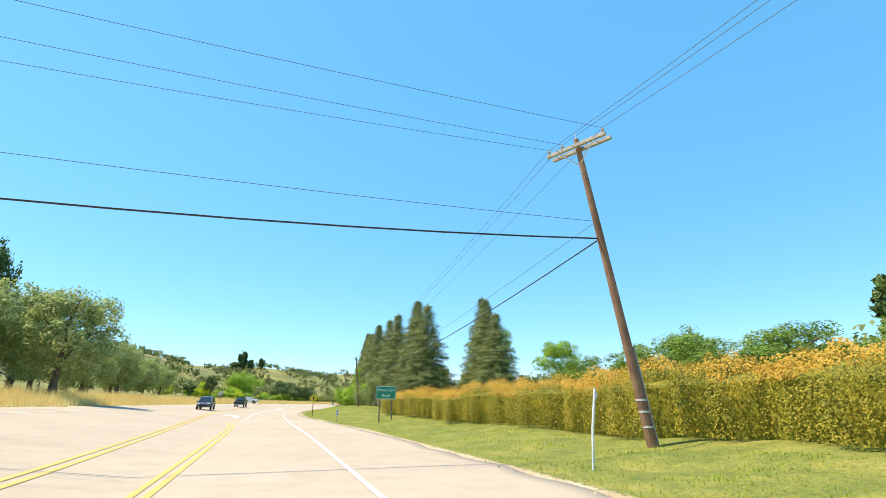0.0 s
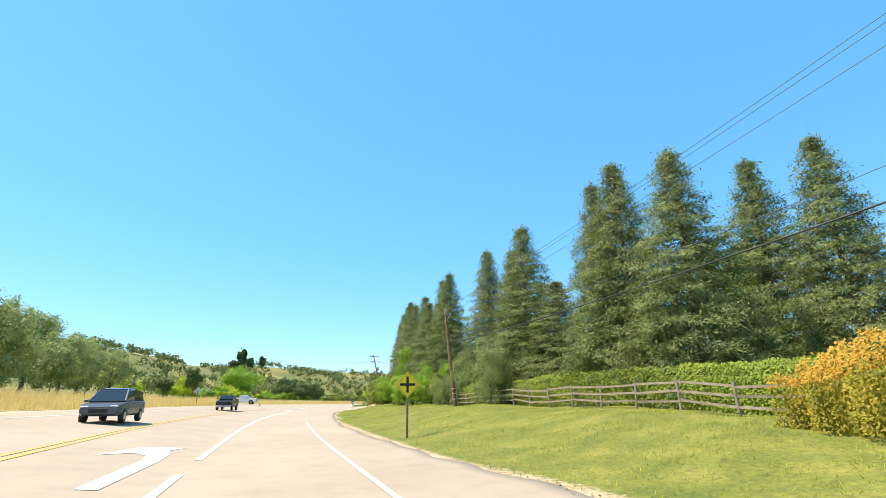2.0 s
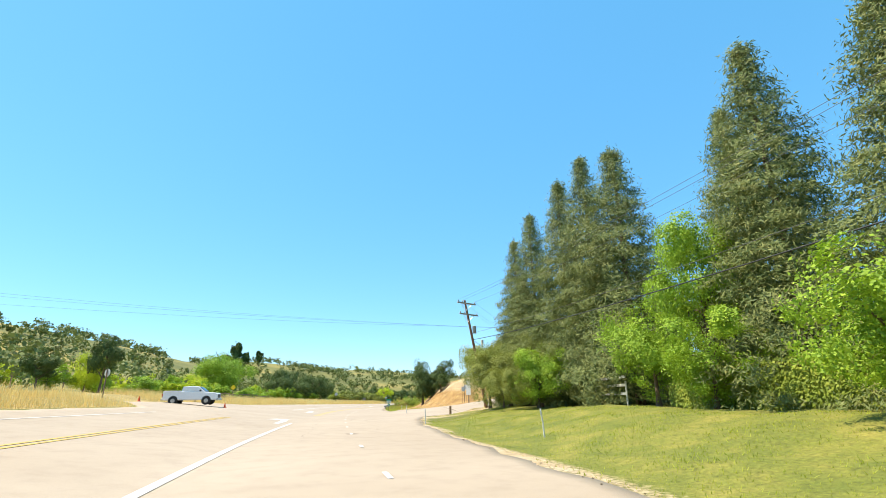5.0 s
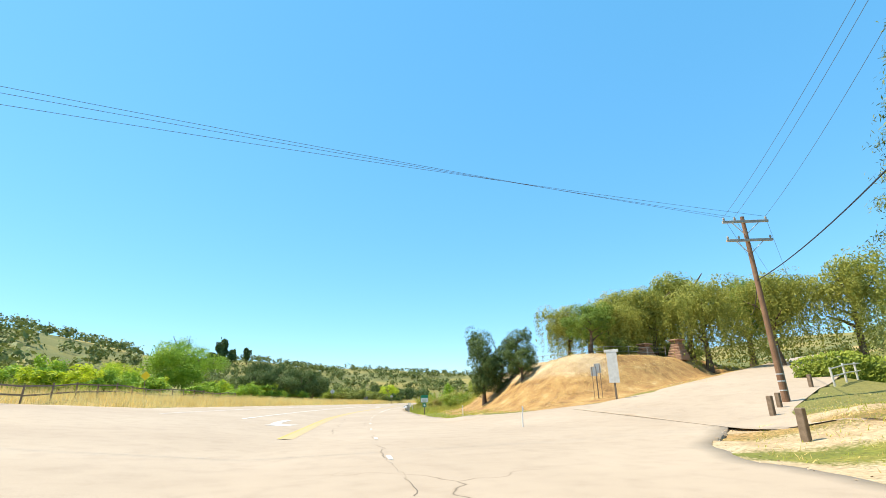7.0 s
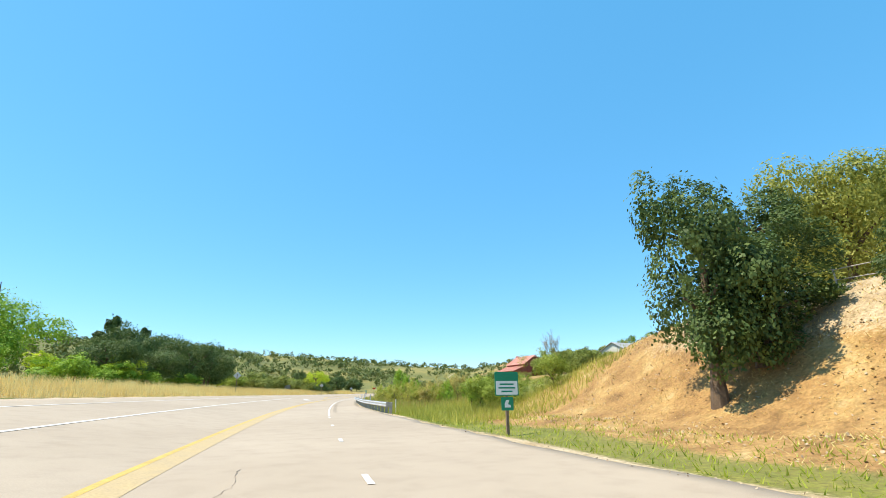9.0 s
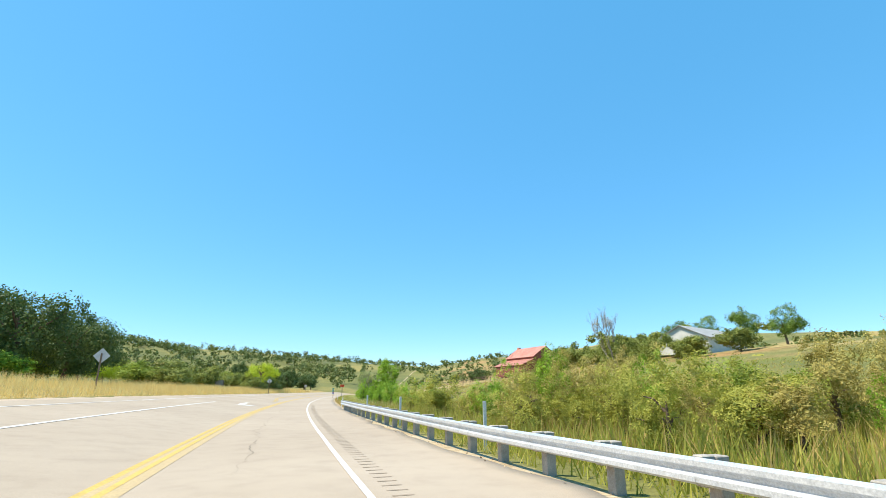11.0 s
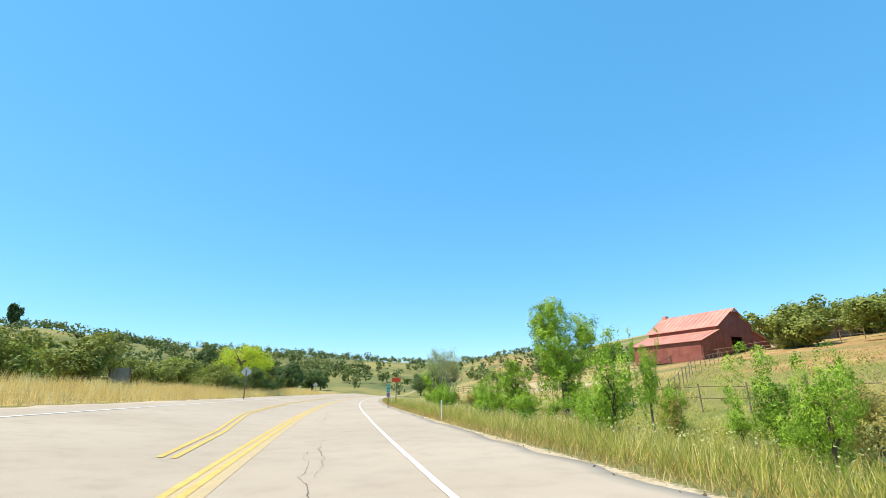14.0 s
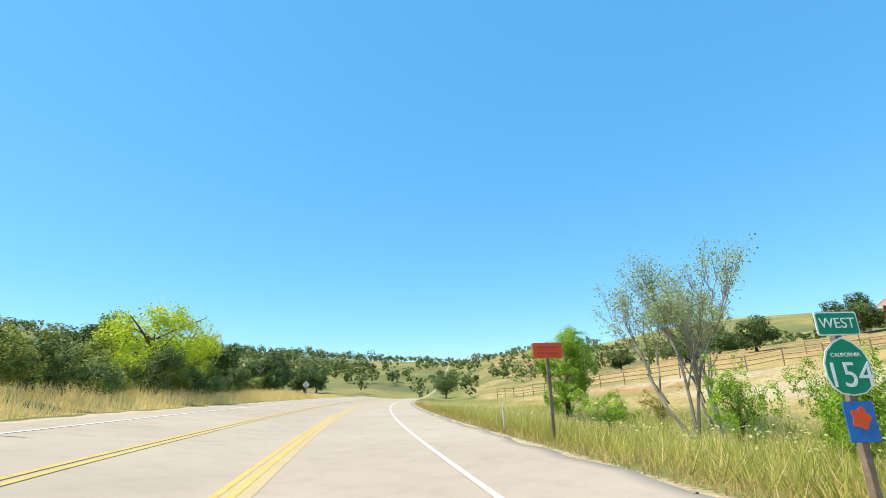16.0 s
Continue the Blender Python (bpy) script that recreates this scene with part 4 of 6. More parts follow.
plant([(375.5, -18.0, 8.2, 12.6), (382, -17.8, 6.6, 8.5), (330, -36, 6, 9), (232, -40, 6, 8), (180, -34, 6, 6)],
      protos(round_tree, 2, 130, 8.0, 11.0, LIMELEAF, 0.12, 560, 22, open_below=0.05), "lime_tree", "broad yellow green spreading tree", "tree", "lime trees", base=(8.0, 11.0))
plant([(283, -25, 9.5, 12), (291, -24, 8.8, 11), (298, -27, 9.0, 12), (276, -27, 7.0, 10), (306, -29, 9, 11), (284, -36, 12, 13), (300, -38, 12, 13), (474, 11, 8.5, 10.5), (272, -33, 8, 10)],
      protos(round_tree, 3, 140, 8.0, 11.0, OAKLEAF, 0.14, 520, 20, open_below=0.03), "live_oak", "wide dense dark green live oak", "tree", "live oaks", base=(8.0, 11.0))
plant([(280, -55, 16, 23.0)], protos(round_tree, 1, 133, 8.0, 11.0, GREENLEAF, 0.11, 900, 26, open_below=0.05), "ash_tree", "huge rounded bright green tree in the meadow", "tree", base=(8.0, 11.0))
rng = np.random.default_rng(150)
plant([(180 + 6.2 * i + rng.uniform(-2, 2), -24 - rng.uniform(0, 10) - (4 if i < 9 else 0), rng.uniform(2.4, 4.4), rng.uniform(4, 6.5)) for i in range(17)],
      protos(bush, 2, 160, 4.0, 4.0, GREENLEAF, 0.1, 200, 24), "scrub_bush", "light green scrub behind the fence", "bush", "left scrub", BUSHY, (4.0, 4.0))
plant([(186 + 8 * i + rng.uniform(-3, 3), -30 - rng.uniform(0, 22), rng.uniform(3, 5.5), rng.uniform(4, 7)) for i in range(12)],
      protos(bush, 2, 165, 4.0, 4.0, LIMELEAF, 0.11, 200, 24), "yellow_bush", "yellow green bush in the meadow", "bush", "left scrub", BUSHY, (4.0, 4.0))
plant([(314 + 5.5 * i + rng.uniform(-2, 2), -19 - rng.uniform(0, 9), rng.uniform(2.8, 5.2), rng.uniform(4.5, 7.5)) for i in range(24)],
      protos(bush, 2, 170, 4.0, 4.0, OLIVE, 0.1, 200, 25), "thicket_bush", "olive green thicket along the verge", "bush", "left thicket", BUSHY, (4.0, 4.0))
plant([(384 + 7 * i + rng.uniform(-2, 2), -20 - rng.uniform(0, 8), rng.uniform(6, 8.6), rng.uniform(7, 10)) for i in range(12)],
      protos(round_tree, 3, 175, 8.0, 9.0, OAKLEAF, 0.2, 300, 17, open_below=0.02), "oak_thicket", "dark green oak in the belt along the road", "tree", "oak belt", base=(8.0, 9.0))
plant([(300 + 6.5 * i + rng.uniform(-2, 2), -24 - rng.uniform(0, 14), rng.uniform(3.4, 5.6), rng.uniform(5, 8)) for i in range(18)],
      protos(bush, 2, 176, 4.0, 4.0, CLIPPED, 0.1, 200, 24), "meadow_bush", "light green bush between the verge and the hill", "bush", "meadow bushes", BUSHY, (4.0, 4.0))
# right, past the guardrail
plant([(320.4, 14.2, 8.3, 5.0), (324.6, 12.4, 4.4, 2.8), (360.5, 12.1, 6.0, 4.6)], protos(round_tree, 2, 180, 8.0, 5.0, GREENLEAF, 0.06, 900, 34, open_below=0.04, lobes=16, spread=0.24), "poplar_tree", "bright green young poplar on the verge", "tree", "young poplars", base=(8.0, 5.0))
young = [(252, 9.5), (256, 12.0), (260, 9.0), (264, 13.0), (270.2, 10.6), (272.4, 10.9), (276.6, 10.5), (280.6, 11.0), (284.0, 10.2), (287, 12.4), (291.5, 9.8), (295, 13.0), (299, 9.4), (303, 12.2), (306, 9.0), (310, 13.2), (327, 10.8), (331, 13.0), (338, 13.4), (345, 14.6), (353, 11.0), (342.6, 11.6), (340.8, 10.0), (344.6, 10.4), (246.7, 10.2), (241, 10), (236, 12.5), (232, 15), (226, 12)]
plant([(s, d, rng.uniform(2.0, 4.0) + (0.7 if 288 < s < 312 else 0), rng.uniform(1.2, 1.9)) for s, d in young], protos(bush, 4, 190, 3.0, 2.0, GREENLEAF, 0.034, 260, 30), "sapling", "leafy green sapling in the weeds", "bush", "saplings", BUSHY, (3.0, 2.0))
plant([(s + 1.7, d + 3.5, rng.uniform(1.6, 2.8), rng.uniform(1.4, 2.1)) for s, d in young[::2]], protos(bush, 2, 195, 3.0, 2.0, DRYBRUSH, 0.028, 240, 30, long=2.4), "dry_shrub", "olive brown shrub behind the guardrail", "bush", "dry shrubs", BUSHY, (3.0, 2.0))


plant([(237 + rng.uniform(0, 27), 7.6 + rng.uniform(0, 9), rng.uniform(1.8, 3.0), rng.uniform(1.5, 2.6)) for i in range(34)],
      protos(bush, 2, 198, 3.0, 2.0, WEED, 0.026, 240, 32, long=2.6), "weed_shrub", "rank yellow green shrub behind the guardrail", "bush", "weed shrubs", BUSHY, (3.0, 2.0))
plant([(236 + rng.uniform(0, 28), 9 + rng.uniform(0, 9), rng.uniform(2.0, 3.6), rng.uniform(1.4, 2.2)) for i in range(32)],
      protos(bush, 2, 205, 3.0, 2.0, DRYBRUSH, 0.026, 240, 32, long=2.6), "brown_shrub", "olive brown half-dry shrub behind the guardrail", "bush", "weed shrubs", BUSHY, (3.0, 2.0))


plant([(217 + 3.2 * i + rng.uniform(-1, 1), 11.5 + rng.uniform(0, 7), rng.uniform(2.0, 3.4), rng.uniform(2.6, 3.8)) for i in range(9)],
      protos(bush, 2, 215, 4.0, 4.0, CLIPPED, 0.06, 260, 26), "verge_bush", "light green bush past the end of the bank", "bush", "verge bushes", BUSHY, (4.0, 4.0))


plant([(286 + 2.3 * i + rng.uniform(-1, 1), 9.4 + rng.uniform(0, 5.5), rng.uniform(1.5, 2.9), rng.uniform(1.2, 2.0)) for i in range(26)],
      protos(bush, 2, 218, 3.0, 2.0, GREENLEAF, 0.032, 240, 30), "verge_shrub", "loose yellow green shrub among the weeds", "bush", "verge shrubs", BUSHY, (3.0, 2.0))


def twiggy_tree(m, seed, H, label, leaf_count=500, leaf_mat=None):
    """Many thin rising branches with few leaves near the tips."""
    rng = np.random.default_rng(seed)
    t = thing("bare_tree", m, label, "tree", "bare trees")
    bm = bmesh.new()
    tips = []

    def grow(p, way, length, r, depth):
        q = p + way * length
        tube(bm, [p, p + way * length * 0.5 + Vector(rng.normal(0, 0.04 * length, 3)), q], [r, r * 0.8, r * 0.6], 5)
        tips.append(q)
        if depth == 0:
            return
        for _ in range(3 if depth > 1 else 4):
            w = (way + Vector(rng.normal(0, 0.3, 3)) + Vector((0, 0, 0.28))).normalized()
            grow(p + way * length * rng.uniform(0.55, 1.0), w, length * rng.uniform(0.55, 0.8), r * 0.55, depth - 1)

    for _ in range(3):
        grow(Vector((0, 0, -0.1)), Vector((rng.normal(0, 0.3), rng.normal(0, 0.3), 1)).normalized(), H * 0.36, 0.065 * H / 7, 4)
    part("trunk", bm, TWIG, t, "pale grey forked trunk and twigs")
    T = np.array([list(p) for p in tips])
    T = T[T[:, 2] > H * 0.45]
    P = T[rng.integers(len(T), size=leaf_count)] + rng.normal(0, 0.16, (leaf_count, 3))
    part("crown", leaf_mesh("crown", P, rng.normal(0, 1, (leaf_count, 3)), 0.045, rng, leaf_mat or MIDLEAF), None, t)
    return t


twiggy_tree(spot(348.0, 11.5, 0, 0), 7, 7.6, "grey half-bare tree with thin leaves at the tips", 7500, WILLOW)
twiggy_tree(spot(347.8, 12.3, 0, 200), 8, 7.0, "grey half-bare tree with thin leaves at the tips", 7500, WILLOW)
twiggy_tree(spot(305.8, 52.0, 0, 0), 9, 12.0, "bare pale crowned tree above the thicket", 2600, RUSSET)
plant([(306, 55, 6.0, 6.0), (309, 53.5, 6.4, 6.5), (312, 56, 6.8, 6.5), (315, 58, 6.5, 7.0), (302, 56, 5.0, 5.5), (299, 62, 4.2, 6.0), (304, 64, 4.0, 5.0), (295, 68, 4.5, 6.5)] + [(319 + 2.9 * i, 60 + rng.uniform(-3, 14), rng.uniform(4.6, 7.6), rng.uniform(5.5, 8.5)) for i in range(13)] + [(340 + 5 * i, 84 + rng.uniform(-5, 5), rng.uniform(5, 7), rng.uniform(6, 9)) for i in range(8)],
      protos(bush, 2, 200, 4.0, 4.0, OLIVE, 0.13, 300, 15), "hill_bush", "olive brown thicket behind the paddock", "bush", "paddock thicket", BUSHY, (4.0, 4.0))
plant([(405, 58, 6.0, 8), (400, 72, 6, 8), (412, 50, 5, 7), (430, 66, 6, 9), (448, 52, 5.5, 8), (420, 84, 7, 9), (460, 84, 7, 10), (404, 92, 7, 9), (378, 96, 7, 9)],
      protos(round_tree, 2, 210, 8.0, 9.0, OAKLEAF, 0.2, 380, 17, open_below=0.02), "hill_oak", "round dark oak on the dry hillside", "tree", "hillside oaks", base=(8.0, 9.0))
plant([(554, -259, 27, 13), (560, -252, 17, 12), (581, -251, 18, 9), (546, -262, 13, 14)], protos(round_tree, 2, 220, 8.0, 5.0, OAKLEAF, 0.34, 240, 12, open_below=0.05), "ridge_tree", "tall dark tree on the ridge", "tree", "ridge trees", base=(8.0, 5.0))
plant([(176, -62, 9, 3)], protos(round_tree, 1, 230, 8.0, 4.0, OAKLEAF, 0.3, 160, 12), "lone_pine", "dark thin pine on the slope", "tree", base=(8.0, 4.0))


def far_woods():
    """Scrub and oaks over the hills, too far and too many to tell apart."""
    rng = np.random.default_rng(77)
    P, N, size = [], [], []
    spots = []
    for n, s0, s1, d0, d1, h0, h1 in ((1900, 150, 760, -330, -40, 4.5, 9.5), (420, 430, 1000, -60, 150, 4, 8), (150, 640, 1000, -330, -60, 6, 10), (230, 330, 520, 90, 260, 3, 6), (70, -20, 150, -120, -44, 5, 9), (50, 0, 150, 50, 110, 5, 8), (30, 190, 280, 60, 130, 5, 8)):
        s, d = rng.uniform(s0, s1, n), rng.uniform(d0, d1, n)
        keep = (np.sin(s * 0.045 + 2) * np.cos(d * 0.05) + 0.5 * np.sin(s * 0.11 + d * 0.09)) > (-0.2 if d1 < 0 and s1 < 800 else -0.35) if s0 > 140 else np.ones(n, bool)
        far, half, _ = side_road(s, d)
        keep &= far > half + 8
        spots.append(np.stack([s, d, rng.uniform(h0, h1, n)], 1)[keep])
    for s, d, h in np.concatenate(spots):
        x, y = at(s, d)
        z = float(ground_z(s, d))
        w = h * rng.uniform(0.5, 0.9)
        blobs = [(x + rng.normal(0, w * 0.3), y + rng.normal(0, w * 0.3), z + h * rng.uniform(0.3, 0.68), w * 0.42, w * 0.42, h * 0.28) for _ in range(4)]
        close = abs(d) < 95 and s < 520
        p, q = clumps(rng, blobs, 30 if close else 13, 5, 0.08 * h)
        p[:, 2] = np.maximum(p[:, 2], z)
        P.append(p)
        N.append(q)
        size.append(np.full(len(p), 0.5 if close else 0.95))
    P, N = np.concatenate(P), np.concatenate(N)
    stuff("hill_woods", leaf_mesh("hill_woods", P, N, np.concatenate(size), rng, HILLWOOD, 1.4), "scattered dark oaks and scrub over the dry hills", "woods")


far_woods()


plant([(197 + 1.1 * i, 26 + 1.9 * i + rng.uniform(-1, 1), rng.uniform(1.8, 3.0), rng.uniform(2.6, 4)) for i in range(8)],
      protos(bush, 2, 225, 4.0, 4.0, OLIVE, 0.13, 130, 14), "bank_shrub", "low olive shrub under the pepper trees", "bush", "bank shrubs", BUSHY, (4.0, 4.0))
plant([(356 + 4.6 * i, -14.6 - rng.uniform(0, 1.2), rng.uniform(2.8, 4.2), rng.uniform(3.8, 5.2)) for i in range(8)],
      [bush(np.random.default_rng(228 + k), 4.0, 4.0, (OLIVE, OAKLEAF)[k], 0.07, 240, 30) for k in range(2)], "roadside_thicket", "dark olive thicket at the edge of the road", "bush", "left thicket", BUSHY, (4.0, 4.0))


def hedge_row(name, line, height, width, mats, label, leaf=0.17, density=210, bulge=0.18, grow=((0, 1), (1, 1))):
    """A long hedge: a solid core and leaves all over it; line is (s, d) corners."""
    rng = np.random.default_rng(len(label))
    t = thing(name, Matrix(), label, "hedge")
    pts = np.array(line, float)
    seg = np.r_[0, np.cumsum(np.hypot(*np.diff(pts, axis=0).T))]
    L = seg[-1]
    n = int(L * density)
    u = rng.uniform(0, L, n)
    s, d = np.interp(u, seg, pts[:, 0]), np.interp(u, seg, pts[:, 1])
    lump = 1 + bulge * (np.sin(u * 1.9) * 0.5 + np.sin(u * 0.73 + 1) * 0.5 + np.sin(u * 4.1) * 0.3)
    a = rng.uniform(-0.25, math.pi + 0.25, n)
    end = 0.55 + 0.45 * np.sqrt(np.clip((L - u) / 3.0, 0, 1))
    rr = (1 - np.abs(rng.normal(0, 0.06, n))) * (1 + bulge * (0.45 * np.sin(u * 3.3 + 2.5 * a) * np.sin(u * 1.27 - 1.7 * a) - 0.6 * np.clip(np.sin(u * 8.3 + 3 * a) * np.sin(u * 5.1 - 7 * a), 0, 1)))
    cx = np.cos(a) * width / 2 * np.sign(1) * lump * rr
    cz = np.clip(np.abs(np.sin(a)) ** 0.45, 0, 1) * height * (0.92 + 0.08 * lump) * rr
    low = rng.uniform(0, 1, n) < 0.45
    cx = np.where(low, np.sign(np.cos(a)) * width / 2 * lump * rr, cx)
    cz = np.where(low, rng.uniform(0.02, 0.95, n) * height, cz)
    x, y = at(s, d + cx * end)
    run = np.interp(u / L, *grow)
    z = ground_z(s, d) + cz * end * run * (1 + 0.05 * np.sin(u * 0.5))
    nrm_h = np.interp(s, LS, LH)
    out = np.sign(np.cos(a))
    N = np.stack([out * np.cos(nrm_h), -out * np.sin(nrm_h), 0.5 + 0 * z], 1)
    P = np.stack([x, y, z], 1)
    top = cz > height * (0.76 - 0.12 * np.sin(u * 0.9))
    if len(mats) > 1:
        part("top_growth", leaf_mesh("top_growth", P[top], N[top], leaf, rng, mats[1]), None, t, "orange young leaves along the top")
        part("foliage", leaf_mesh("foliage", P[~top], N[~top], leaf, rng, mats[0]), None, t)
    else:
        part("foliage", leaf_mesh("foliage", P, N, leaf, rng, mats[0]), None, t)
    bm = bmesh.new()
    m = max(2, int(L / 1.5))
    rings = []
    for k in range(m + 1):
        v = L * k / m
        ss, dd = np.interp(v, seg, pts[:, 0]), np.interp(v, seg, pts[:, 1])
        zz = float(ground_z(ss, dd))
        ring = []
        for ox, oz in ((-0.28, -0.1), (-0.28, 0.66), (-0.16, 0.76), (0.16, 0.76), (0.28, 0.66), (0.28, -0.1)):
            e = 0.4 + 0.6 * math.sqrt(min(1, (L - v) / 3.5))
            px, py = at(ss, dd + ox * width * e)
            ring.append(bm.verts.new((float(px), float(py), zz + oz * height * e * float(np.interp(v / L, *grow)))))
        rings.append(ring)
    for p, q in zip(rings, rings[1:]):
        for j in range(6):
            bm.faces.new((p[j], p[(j + 1) % 6], q[(j + 1) % 6], q[j]))
    bm.faces.new(rings[0])
    bm.faces.new(rings[-1][::-1])
    part("core", bm, mats[0], t)
    return t


hedge_row("photinia_hedge", [(-12, 15.2), (8, 14.9), (16, 13.9), (30, 13.2), (45, 12.9), (54, 12.5)], 2.8, 3.2, [PHOTINIA, PHOTINIA_TOP], "long shaggy green hedge with orange new growth", 0.046, 2700, 0.32, ((0, 0.3, 0.46, 0.68, 1), (0.92, 0.93, 0.85, 0.77, 0.72)))
hedge_row("clipped_hedge", [(56, 16.8), (75, 16.4), (92, 16.2)], 1.9, 1.3, [CLIPPED], "long clipped green hedge behind the rail fence", 0.07, 1000, 0.06)
hedge_row("clipped_hedge", [(92.5, 16.3), (110, 16.0), (128, 16.6)], 1.8, 1.3, [CLIPPED], "long clipped green hedge behind the rail fence", 0.08, 800, 0.06)
hedge_row("lane_hedge", [(171, 40), (176, 33), (179, 31)], 1.8, 1.6, [CLIPPED], "low green hedge beside the side road", 0.14, 300, 0.1)
# ---- utility poles and wires ----
POLES = {}


def utility_pole(key, s, d, H, lean, sway, arm_turn, arms=1, gear=False, label="weathered brown wooden utility pole", drop=0.35):
    """A pole with crossarms, braces, insulators and bands; lean and sway are metres at the top."""
    t = thing("utility_pole", spot(s, d, 0, 0), label, "utility pole", "utility poles")
    top = Vector((lean, sway, H))
    part("pole", tubed([top * k for k in (-0.03, 0.25, 0.5, 0.75, 1.0)], [0.165, 0.15, 0.135, 0.12, 0.1], 12), POLEWOOD, t)
    turn = pose(0, 0, 0, 0, 0, arm_turn)
    ends = []
    for k in range(arms):
        z = H - drop - 1.1 * k
        c = top * (z / H)
        arm = bmesh.new()
        box(arm, -1.25, 1.25, -0.06, 0.06, -0.07, 0.07, 0.01, Matrix.Translation(c + Vector((0, 0, 0))) @ turn @ Matrix.Translation((0, -0.2, 0)))
        a = part("crossarm", arm, GREYWOOD, t, "grey weathered crossarm")
        if key == "a":
            twin = bmesh.new()
            box(twin, -1.25, 1.25, -0.06, 0.06, -0.07, 0.07, 0.01, Matrix.Translation(c) @ turn @ Matrix.Translation((0, 0.2, 0)))
            part("crossarm", twin, GREYWOOD, t, "grey weathered crossarm")
            part("top_pin", tubed([top, top + Vector((0, 0, 0.35))], [0.03, 0.02], 6), GALV, t)
        for side in (-1, 1):
            p = c + turn @ Vector((side * 0.75, -0.2, -0.05))
            part("brace", tubed([p, c + Vector((0, 0, -0.75))], 0.025, 5), GALV, t)
        for x in (-1.15, -0.55, 1.15):
            p = c + turn @ Vector((x, -0.2, 0.07))
            part("insulator", tubed([p, p + Vector((0, 0, 0.07)), p + Vector((0, 0, 0.12)), p + Vector((0, 0, 0.2))], [0.02, 0.055, 0.06, 0.03], 8), GREYWOOD, t, "grey porcelain insulator")
            if k == 0:
                ends.append(t.matrix_basis @ (p + Vector((0, 0, 0.2))))
    for z in (0.55, 1.0, 1.35):
        c = top * (z / H)
        part("band", tubed([c, c + Vector((0, 0, 0.06))], [0.165, 0.165], 12), GALV, t, "thin metal band")
    part("conduit", tubed([Vector((0.2, -0.05, 0)), Vector((0.2, -0.05, 0)) + top * 0.28], 0.035, 6), GREYWOOD, t)
    if gear:
        c = top * 0.72
        part("transformer", tubed([c + Vector((0.35, -0.2, -0.35)), c + Vector((0.35, -0.2, 0.35)), c + Vector((0.35, -0.2, 0.42))], [0.2, 0.2, 0.1], 14), GREYWOOD, t, "grey cylindrical transformer")
        part("equipment_box", boxed(-0.35, -0.12, -0.25, 0.0, H * 0.6, H * 0.6 + 0.5, bevel=0.02), WHITEPAINT, t, "small white equipment box")
    POLES[key] = (ends, t.matrix_basis @ (top * 0.69), t.matrix_basis @ (top * 0.63), t.matrix_basis @ top)
    return t


utility_pole("a", 13.1, 11.4, 10.9, -1.25, 0.7, -66, 1)
utility_pole("b", 83.4, 13.05, 7.9, -0.7, 0.1, 62, 1, drop=0.45)
utility_pole("c", 157.5, 15.5, 10.6, -2.6, -2.6, 30, 2, True, "dark wooden utility pole with two crossarms and equipment")
utility_pole("d", 170.2, 21.7, 10.0, -0.1, 0.1, -12, 2)


def wire(p, q, sag, r, mat, label):
    pts = []
    for k in range(17):
        t = k / 16
        v = p.lerp(q, t)
        v.z -= sag * 4 * t * (1 - t)
        pts.append(v)
    ob = part("overhead_wire", tubed(pts, r, 5), mat, None, label)
    tagged(ob, category="wire", group="overhead wires")


def far_point(s, d, z):
    x, y = at(s, d)
    return Vector((float(x), float(y), float(ground_z(s, d)) + z))


for k in range(3):
    wire(POLES["a"][0][k], POLES["b"][0][k], 0.9, 0.008, WIRE, "thin power wire strung between poles")
    wire(POLES["b"][0][k], POLES["c"][0][k], 0.9, 0.008, WIRE, "thin power wire strung between poles")
    wire(POLES["c"][0][k], POLES["d"][0][k], 0.25, 0.008, WIRE, "thin power wire strung between poles")
    wire(POLES["a"][0][k], far_point(14.0, -37, 7.6 + 1.4 * k), 0.5, 0.008, WIRE, "thin power wire that crosses the road")
    wire(POLES["a"][0][k], far_point(-40, 11.0 + k, 10.8), 1.2, 0.008, WIRE, "thin power wire strung between poles")
    wire(POLES["d"][0][k], far_point(156 + 0.6 * k, -44, (8.9, 8.6, 7.7)[k]), 0.6, 0.008, WIRE, "thin power wire that crosses the road")
    wire(POLES["d"][0][k], far_point(214, 62 + k, 8.0), 0.8, 0.008, WIRE, "thin power wire strung up the side road")
wire(POLES["a"][1], POLES["b"][1], 0.9, 0.01, WIRE, "thin grey telephone wire strung overhead")
wire(POLES["a"][1], far_point(14.4, -37, 5.2), 0.5, 0.009, WIRE, "thin telephone wire that crosses the road")
wire(POLES["a"][2], far_point(14.2, -37, 4.4), 1.1, 0.03, CABLE, "thick black cable that crosses the road")
wire(POLES["a"][2], POLES["b"][2], 1.1, 0.026, CABLE, "thick black cable strung between poles")
wire(POLES["b"][1], POLES["c"][1], 0.8, 0.01, WIRE, "thin grey telephone wire strung overhead")
wire(POLES["b"][2], POLES["c"][2], 0.9, 0.024, CABLE, "thick black cable strung between poles")
wire(POLES["c"][2], POLES["d"][2], 0.3, 0.024, CABLE, "thick black cable strung between poles")
wire(POLES["d"][2], far_point(196, 42, 5.5), 0.6, 0.024, CABLE, "thick black cable to the trees")

# ---- signs, posts and markers ----


